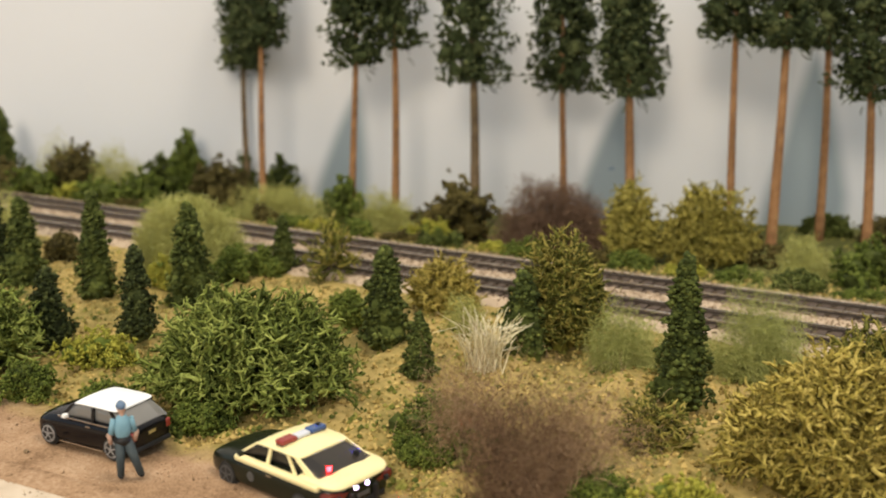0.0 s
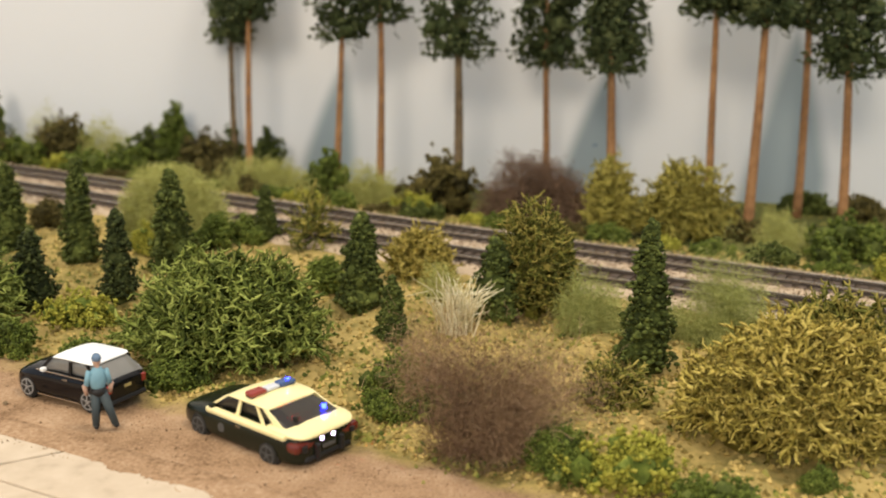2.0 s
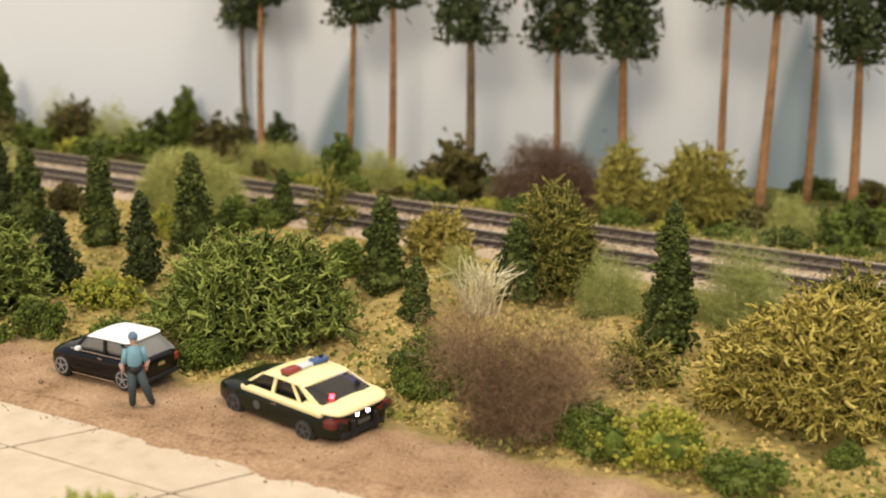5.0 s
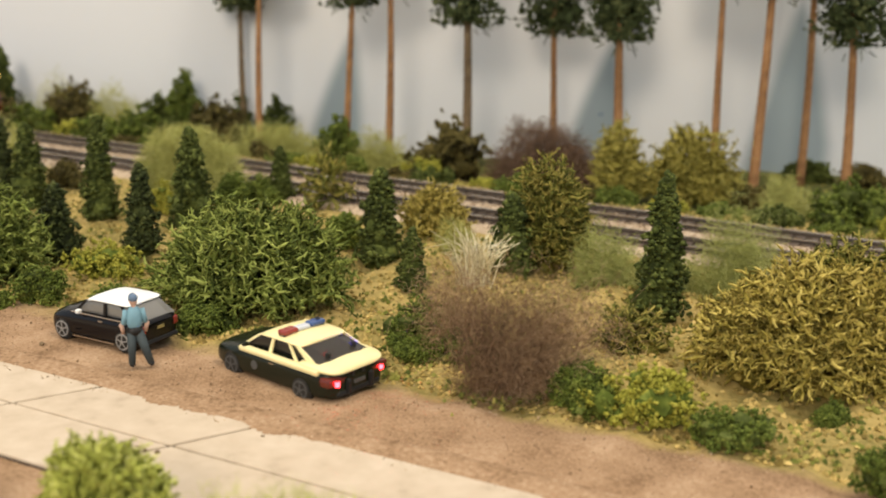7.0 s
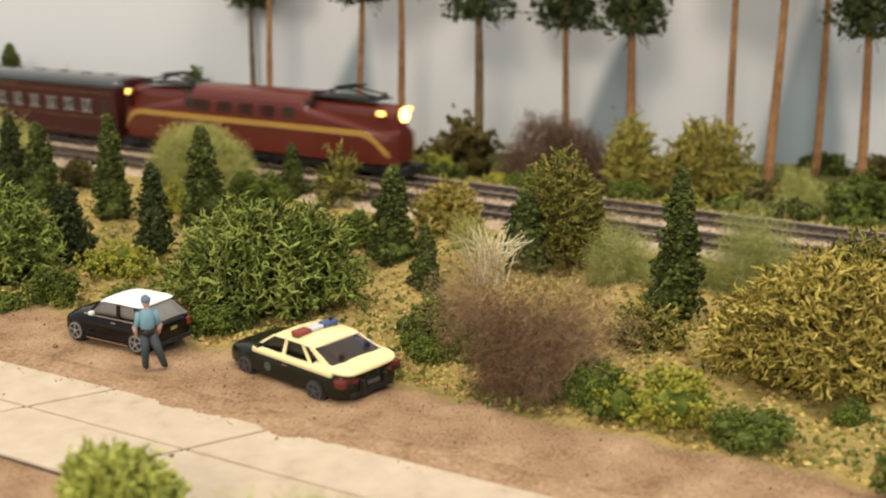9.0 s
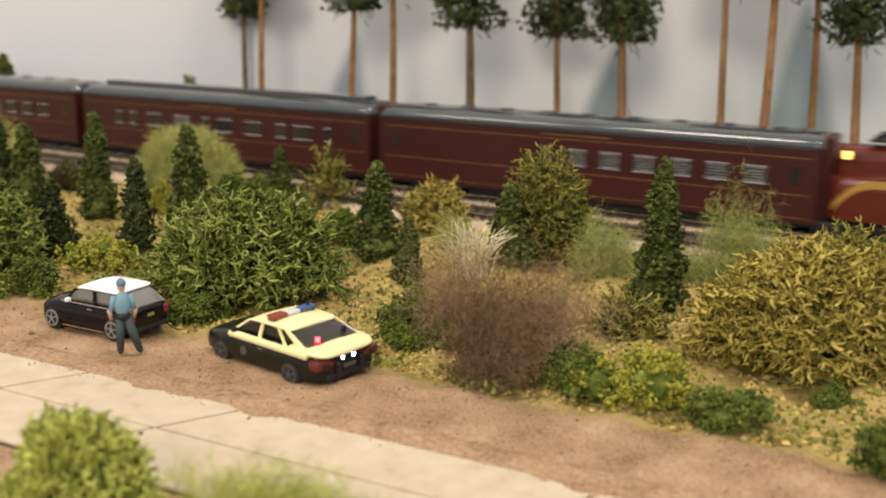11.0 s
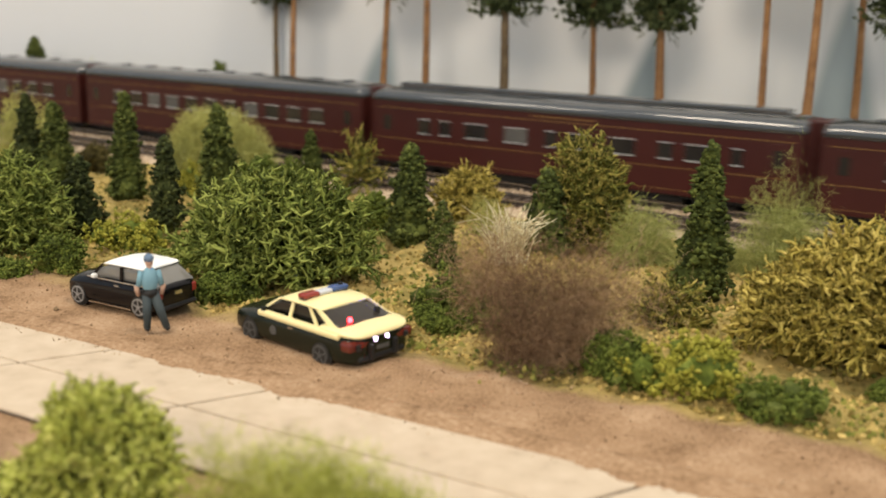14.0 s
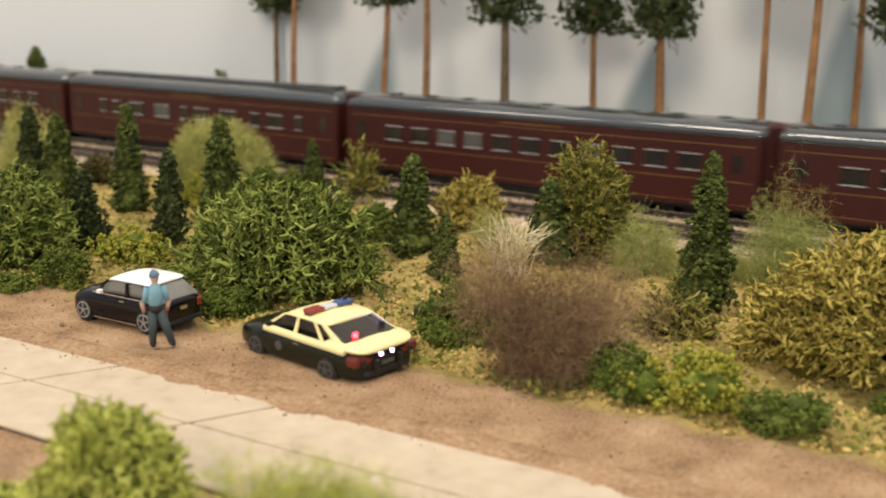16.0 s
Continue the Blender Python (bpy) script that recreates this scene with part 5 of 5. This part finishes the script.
def grass_tuft(x, y, w, h, mat, label, count, seed):
    rng = np.random.default_rng(seed)
    top = base("grass_tuft", x, y, rest_z(x, y), 0, label, "grass")
    th = rng.uniform(0, 2 * np.pi, count)
    lean = rng.uniform(0.03, 0.72, count)
    g = np.stack([np.cos(th) * lean, np.sin(th) * lean, np.ones(count)], -1)
    s0 = np.stack([rng.normal(0, 0.28, count), rng.normal(0, 0.28, count), np.zeros(count)], -1)
    ln = h * rng.uniform(0.5, 1.05, (count, 1))
    steps = np.stack([g * ln * 0.4, (g + rng.normal(0, 0.12, (count, 3))) * ln * 0.35, (g * np.array([2.0, 2.0, 0.55]) + rng.normal(0, 0.35, (count, 3))) * ln * 0.28], 1)
    v, f = strands(s0, steps, np.full((count, 1), 0.028) * np.array([1, 0.9, 0.7, 0.25]), 3)
    mesh_object("grass", v, f.tolist(), mat, top)


TREES = [(-17.2, 79.3, 9.6, 0.50, 0.1, 4.0), (-14.8, 73.8, 11.3, 0.50, 0.25, 4.2), (-8.1, 71.6, 10.2, 0.50, 0.45, 4.2), (-5.05, 71.8, 11.3, 0.55, -0.2, 4.2),
         (0.4, 69.1, 9.2, 0.66, -0.25, 5.2), (6.53, 71.5, 8.6, 0.50, -0.4, 4.9), (10.62, 67.0, 8.5, 0.62, -0.7, 4.8), (10.75, 68.2, 8.8, 0.42, -0.9, 3.0)]
TREES += [(16.8, 65.7, 12.0, 0.52, -1.0, 4.4), (18.75, 63.6, 11.6, 0.64, -0.2, 4.6), (23.5, 69.2, 11.5, 0.58, -0.7, 4.2), (24.5, 63.7, 8.7, 0.62, -0.85, 5.2)]
for i, (x, y, zc, thick, lean, w) in enumerate(TREES):
    tall_tree(x, y, zc, thick, (lean, 0.0), w, 8.5, 40 + i, M_bark_grey if i in (0, 4) else M_bark)

CONES = [(-16.6, 40.4, 2.0, 3.3), (-13.2, 41.0, 1.6, 3.9), (-23.7, 51.0, 1.9, 4.9)]
for i, (x, y, w, h) in enumerate(CONES):
    cone_tree(x, y, w, h, M_conifer_dark, "very dark green foam conifer on straw turf", 60 + i)
CONES = [(-17.2, 47.3, 1.9, 5.2), (-12.6, 46.7, 2.3, 5.0), (-22.0, 50.4, 2.2, 4.6), (-9.6, 53.5, 1.5, 3.0), (-3.2, 41.5, 2.2, 4.3), (-1.6, 37.2, 1.2, 2.5),
         (7.5, 35.1, 2.0, 5.5), (2.3, 40.1, 2.1, 3.3)]
for i, (x, y, w, h) in enumerate(CONES):
    cone_tree(x, y, w, h, M_conifer, "dark green foam conifer on straw turf", 70 + i)

cone_tree(-36.6, 80.0, 3.2, 6.6, M_conifer, "dark green foam conifer before the backdrop", 81)
foam_bush(-21.6, 78.8, 3.4, 2.8, 5.2, M_green_foam, "tall round green foam bush before the backdrop", 82, 0.09, density=2.0)
foam_bush(-14.9, 49.6, 1.7, 1.3, 1.7, M_yellow_foam, "yellow-green foam shrub among conifers", 83, 0.06, density=1.2)
foam_bush(-27.6, 75.6, 4.6, 2.6, 1.9, M_green_foam, "green foam bush beside the far track", 84, 0.08, density=1.5)
foam_bush(-33.4, 77.6, 4.4, 2.6, 2.4, M_green_foam, "green foam bush beside the far track", 85, 0.08, density=1.5)
lichen_bush(-7.3, 34.9, 7.5, 5.4, 3.9, M_lichen_green, "large tangled green lichen bush behind the parked cars", 1500, 101, 0.068)
lichen_bush(-18.4, 37.8, 4.8, 4.0, 3.8, M_lichen_green, "tangled green lichen bush on straw turf", 820, 102, 0.066)
lichen_bush(10.9, 29.2, 7.6, 5.4, 3.9, M_lichen_olive, "large tangled olive yellow lichen bush", 2000, 103, 0.058)
lichen_bush(13.6, 33.4, 5.0, 4.0, 3.6, M_lichen_mid, "brown-green tangled lichen bush", 520, 104, 0.06)
lichen_bush(3.9, 41.4, 3.9, 3.2, 5.3, M_lichen_mid, "upright brown-green lichen bush", 1000, 105, 0.05)
lichen_bush(-1.0, 46.3, 3.4, 2.4, 2.6, M_lichen_olive, "olive brown lichen clump beside the track", 380, 106, 0.05)
lichen_bush(-6.9, 51.8, 1.4, 1.2, 3.0, M_lichen_mid, "sparse brown twiggy shrub beside the track", 70, 107, 0.06, reach=1.6, core=False)
lichen_bush(9.8, 62.0, 3.2, 3.0, 4.4, M_lichen_yellow, "yellow-green lichen bush behind the tracks", 620, 108, 0.056)
lichen_bush(14.2, 61.5, 6.2, 3.4, 4.3, M_lichen_yellow, "wide yellow-green lichen bush behind the tracks", 1100, 109, 0.056)
lichen_bush(5.9, 31.6, 2.2, 1.8, 1.5, M_lichen_mid, "small grey-green lichen clump", 200, 110, 0.055)

teased_bush(1.1, 26.6, (1.0, 0.9), 3.9, 0.56, M_fuzz_brown, "see-through brown fibre bush beside the shoulder", 34, 185, 201, 0.0054)
teased_bush(2.2, 27.2, (1.5, 0.5), 3.9, 0.50, M_fuzz_tan, "pale see-through brown fibre bush", 26, 150, 202, 0.0052)
teased_bush(0.4, 29.6, (-0.1, 0.5), 3.6, 0.42, M_fuzz_tan, "pale pinkish see-through fibre bush", 24, 120, 216, 0.0054)
fibre_bush(-14.7, 54.0, 6.8, 3.6, 4.7, M_fuzz_green, "round pale green fibre bush beside the track", 15000, 203, 0.0125, ragged=0.06, low=0.42)
fibre_bush(6.0, 38.8, 3.2, 2.4, 3.0, M_fuzz_mid, "soft green fibre bush", 6500, 204, 0.0075)
fibre_bush(8.4, 38.4, 3.6, 2.4, 2.3, M_fuzz_mid, "low soft green fibre bush", 4500, 214, 0.0075)
fibre_bush(10.9, 37.8, 4.4, 2.6, 3.5, M_fuzz_mid, "soft green fibre bush beside the track", 7500, 205, 0.0075, ragged=0.3)
fibre_bush(11.2, 38.4, 3.0, 1.6, 5.0, M_fuzz_mid, "thin tall wisp of green fibre", 4500, 215, 0.0042, ragged=0.4, low=0.7)
fibre_bush(0.0, 43.4, 2.2, 1.8, 1.9, M_fuzz_green, "small yellow-green fibre tuft", 2500, 206, 0.009)
fibre_bush(-12.6, 69.4, 8.4, 3.0, 2.7, M_fuzz_green, "pale green fibre bush behind the tracks", 6500, 207, 0.014)
fibre_bush(-5.7, 69.5, 4.6, 2.6, 2.6, M_fuzz_green, "pale green fibre bush behind the tracks", 4200, 208, 0.014)
fibre_bush(5.4, 65.0, 8.2, 4.0, 4.3, M_fuzz_purple, "purple-brown fibre bush behind the tracks", 13000, 209, 0.015, ragged=0.12)
fibre_bush(18.8, 57.6, 3.4, 2.2, 2.2, M_fuzz_green, "pale green fibre tuft behind the tracks", 3500, 210, 0.013)
fibre_bush(-27.0, 78.4, 4.8, 3.0, 4.6, M_fuzz_green, "pale green fibre bush before the backdrop", 4000, 211, 0.013)
fibre_bush(-31.6, 79.4, 5.4, 3.0, 5.4, M_fuzz_green, "pale green fibre bush before the backdrop", 2600, 212, 0.010)
fibre_bush(-26.6, 57.2, 4.8, 3.0, 4.6, M_fuzz_green, "pale green fibre bush on straw turf", 6000, 213, 0.013)
grass_tuft(0.85, 38.4, 3.0, 2.25, M_straw, "pale straw grass tuft among bushes", 170, 220)

FOAM = [(-8.2, 32.0, 2.2, 1.6, 1.1), (-14.9, 34.4, 2.0, 1.6, 1.5), (-1.0, 32.5, 3.6, 2.2, 1.35), (-12.0, 33.9, 2.2, 1.6, 1.2), (3.7, 27.0, 2.2, 1.8, 1.25), (7.6, 24.3, 2.9, 1.6, 0.95),
        (10.6, 25.8, 0.9, 0.8, 0.8), (10.6, 21.6, 2.0, 1.6, 1.5), (-16.8, 33.9, 2.4, 1.4, 0.9), (0.6, 29.6, 2.4, 1.6, 1.2), (-1.3, 30.4, 2.8, 1.7, 0.75), (3.9, 26.0, 1.8, 1.3, 1.1)]
for i, (x, y, w, d, h) in enumerate(FOAM):
    foam_bush(x, y, w, d, h, M_green_foam, "low green foam shrub on straw turf", 300 + i, 0.06, group="low shrubs", density=1.6)
FOAM = [(-13.6, 38.0, 3.2, 2.2, 1.5), (5.3, 25.8, 3.5, 2.2, 1.55), (-2.6, 65.2, 4.4, 2.0, 1.0)]
for i, (x, y, w, d, h) in enumerate(FOAM):
    foam_bush(x, y, w, d, h, M_yellow_foam, "low yellow-green foam shrub", 320 + i, 0.06, group="low shrubs", density=1.6)
FOAM = [(-11.8, 51.2, 2.2, 1.6, 1.9), (-10.4, 52.6, 1.9, 1.6, 1.7), (-5.0, 44.0, 2.0, 1.6, 1.6), (-24.5, 76.0, 4.6, 3.0, 2.6), (-30.0, 81.0, 3.0, 2.4, 3.0), (-24.0, 79.6, 3.2, 2.6, 3.4),
        (-17.4, 79.6, 2.4, 2.0, 3.7), (-14.3, 77.6, 3.0, 2.8, 3.5), (-8.6, 70.0, 4.2, 3.0, 3.0), (22.4, 57.0, 6.8, 3.4, 1.9), (24.3, 71.0, 4.0, 2.4, 0.7)]
for i, (x, y, w, d, h) in enumerate(FOAM):
    foam_bush(x, y, w, d, h, M_conifer if i in (4, 5, 6, 7, 10) else M_green_foam, "dark green foam bush", 340 + i, 0.09, group="dark bushes", density=1.4)
FOAM = [(-22.2, 56.0, 2.5, 1.8, 1.8), (-30.6, 78.8, 5.0, 3.0, 4.3), (-18.6, 76.8, 5.8, 3.0, 3.5), (-1.0, 67.2, 6.4, 3.6, 3.9), (-35.8, 78.0, 4.8, 3.0, 3.0), (17.0, 61.8, 4.6, 2.2, 0.9), (27.5, 68.6, 4.0, 2.4, 0.6)]
for i, (x, y, w, d, h) in enumerate(FOAM):
    foam_bush(x, y, w, d, h, M_brown_foam, "olive brown foam bush", 370 + i, 0.09, group="olive bushes", density=1.5)
rng_row = np.random.default_rng(77)
for i in range(30):
    s_row, off_row = -40 + 2.9 * i, rng_row.uniform(3.6, 5.0)
    (x, y), _ = track_point(s_row, off_row)
    kind = (M_green_foam, M_brown_foam, M_green_foam, M_yellow_foam)[i % 4] if i % 7 else M_conifer
    foam_bush(x, y, rng_row.uniform(2.6, 4.0), rng_row.uniform(1.4, 2.0), rng_row.uniform(0.5, 1.3), kind, "low scrub of foam beside the far track", 400 + i, 0.085, group="trackside scrub", density=0.7)
lichen_bush(-6.9, 18.2, 3.0, 2.0, 2.7, M_near_foam, "fresh green clumped bush on the near roadside", 1500, 390, 0.048, reach=0.75)
foam_bush(-10.6, 18.3, 1.3, 1.2, 2.1, M_green_foam, "dark green foam bush on the near roadside", 391, 0.07, group="roadside bushes")
foam_bush(-8.8, 17.6, 2.2, 1.2, 1.2, M_near_foam, "fresh green foam bush on the near roadside", 392, 0.07, group="roadside bushes")
fibre_bush(-2.5, 16.4, 5.6, 2.0, 2.75, M_near_foam, "soft fresh green fibre bush on the near roadside", 14000, 395, 0.0075)


def scatter():
    """Loose scatter over the turf and the soil shoulder."""
    rng = np.random.default_rng(21)
    for name, mat, n, lo, hi, size, label in (
            ("turf_scatter", M_turf, 36000, 24.6, 60.0, (0.03, 0.11), "straw yellow foam crumbs over the ground"),
            ("green_scatter", M_turf_green, 22000, 24.9, 80.0, (0.04, 0.13), "dull green foam crumbs over the ground"),
            ("soil_scatter", M_soil, 13000, ROAD_FAR - 0.45, 25.2, (0.008, 0.024), "brown soil grains on the shoulder")):
        a, m = rng.uniform(-44, 24, n), lo + (hi - lo) * rng.uniform(0, 1, n) ** (1.5 if hi > 30 else 1.0)
        p = RDIR * a[:, None] + RNOR * m[:, None]
        d = (p - TRACK) @ TNOR
        ok = (np.abs(d - NEAR_OFF / 2) > 5.4) & (p[:, 1] < wall_y(p[:, 0]) - 0.5)
        patch = np.sin(p[:, 0] * 0.9 + 1.3 * np.sin(p[:, 1] * 0.7)) * np.cos(p[:, 1] * 0.8) + rng.normal(0, 0.5, n)
        ok &= (patch > -0.3) if name == "green_scatter" else (patch < 0.9)
        p = p[ok]
        c = np.column_stack([p, land(p[:, 0], p[:, 1]) + rng.uniform(-0.04, 0.03, len(p))])
        coarse = np.where(rng.uniform(0, 1, len(p)) < 0.12, rng.uniform(1.0, 2.4, len(p)), 1.0) if mat is M_soil else 1.0
        v, f = bits(c, rng.uniform(*size, len(p)) * coarse, rng, "oct", 0.4)
        tagged(mesh_object(name, v, f.tolist(), mat), label, "ground cover", kind="stuff")


scatter()


def stone(x, y, r, mat, label, seed):
    rng = np.random.default_rng(seed)
    v, f = bits(np.array([[0.0, 0.0, 0.0]]), [r], rng, "ico", 0.3, 0.6)
    ob = mesh_object("stone", v, f.tolist(), mat)
    ob.matrix_basis = pose(x * CM, y * CM, (float(land(x, y)) + r * 0.25) * CM)
    tagged(ob, label, "stone", "loose stones")


stone(-13.05, 30.03, 0.10, M_bark_grey, "dark brown stone on the soil shoulder", 501)
stone(-13.3, 29.3, 0.07, M_soil, "small brown stone on the soil shoulder", 502)
for i, (a, n) in enumerate(((-16.75, 17.55), (-16.45, 17.50), (-16.1, 17.56), (-22.9, 18.3), (-14.4, 19.6))):
    p = RDIR * a + RNOR * n
    stone(p[0], p[1], 0.04 + 0.012 * (i % 3), M_bark_grey, "brown grit lump at a joint of the road slabs", 510 + i)


# ---------------------------------------------------------------- what moves
NOSE = [(0.0, -140.0), (4.0, -85.0), (7.0, -35.2), (7.5, -27.3), (8.0, -19.4), (8.5, -9.6), (9.0, 0.9), (9.2, 5.5), (10.0, 23.5), (11.5, 57.4),
        (12.5, 81.0), (13.0, 92.6), (14.5, 127.2), (15.5, 150.1), (16.0, 162.0)]


# which LEDs of the patrol car show lit, their drums facing rearwards, tenth by tenth: T tail, W white, R red and B blue
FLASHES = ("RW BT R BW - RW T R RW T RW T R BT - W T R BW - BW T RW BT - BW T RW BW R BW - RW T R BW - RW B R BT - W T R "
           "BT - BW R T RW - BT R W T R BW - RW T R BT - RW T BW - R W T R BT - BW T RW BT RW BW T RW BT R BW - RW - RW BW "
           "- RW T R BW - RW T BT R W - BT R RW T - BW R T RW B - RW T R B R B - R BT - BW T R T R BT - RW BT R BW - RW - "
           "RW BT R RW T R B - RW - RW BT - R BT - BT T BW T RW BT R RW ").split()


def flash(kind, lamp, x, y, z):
    """Imitates an LED's blink: turns its drum half round in the tenth of a second before it shows or goes dark."""
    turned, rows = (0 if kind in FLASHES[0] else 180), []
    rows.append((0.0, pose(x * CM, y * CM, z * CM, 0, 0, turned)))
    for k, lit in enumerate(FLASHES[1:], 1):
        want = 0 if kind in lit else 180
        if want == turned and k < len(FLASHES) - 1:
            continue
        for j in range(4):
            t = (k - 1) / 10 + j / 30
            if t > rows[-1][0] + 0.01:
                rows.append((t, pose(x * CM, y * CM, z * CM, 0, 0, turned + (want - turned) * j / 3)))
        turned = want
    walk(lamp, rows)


def motions():
    """The train runs along the far track; each car follows the line by its two ends."""
    times = [0.0, 1.0, 2.0, 3.0, 4.0, 5.0, 6.0, 6.5, 7.0, 7.5, 8.0, 8.5, 9.0, 9.5, 10.0, 10.5, 11.0, 11.5, 12.0, 12.5, 13.0, 13.5, 14.0, 14.5, 15.0, 15.5, 16.0]
    nose_t, nose_s = zip(*NOSE)
    lag = [(loco, 11.4, 7.0)] + [(c, 22.0 + CAR_GAP * (k + 0.5), 8.3) for k, c in enumerate(cars)]
    for thing, behind, reach in lag:
        rows = []
        for t in times:
            s = float(np.interp(t, nose_t, nose_s)) - behind
            a, _ = track_point(s + reach)
            b, _ = track_point(s - reach)
            c, ang = (a + b) / 2, math.degrees(math.atan2(a[1] - b[1], a[0] - b[0]))
            rows.append((t, pose(c[0] * CM, c[1] * CM, RAIL_TOP * CM, 0, 0, ang)))
        walk(thing, rows)
    for row in LED_DRUMS:
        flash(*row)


motions()
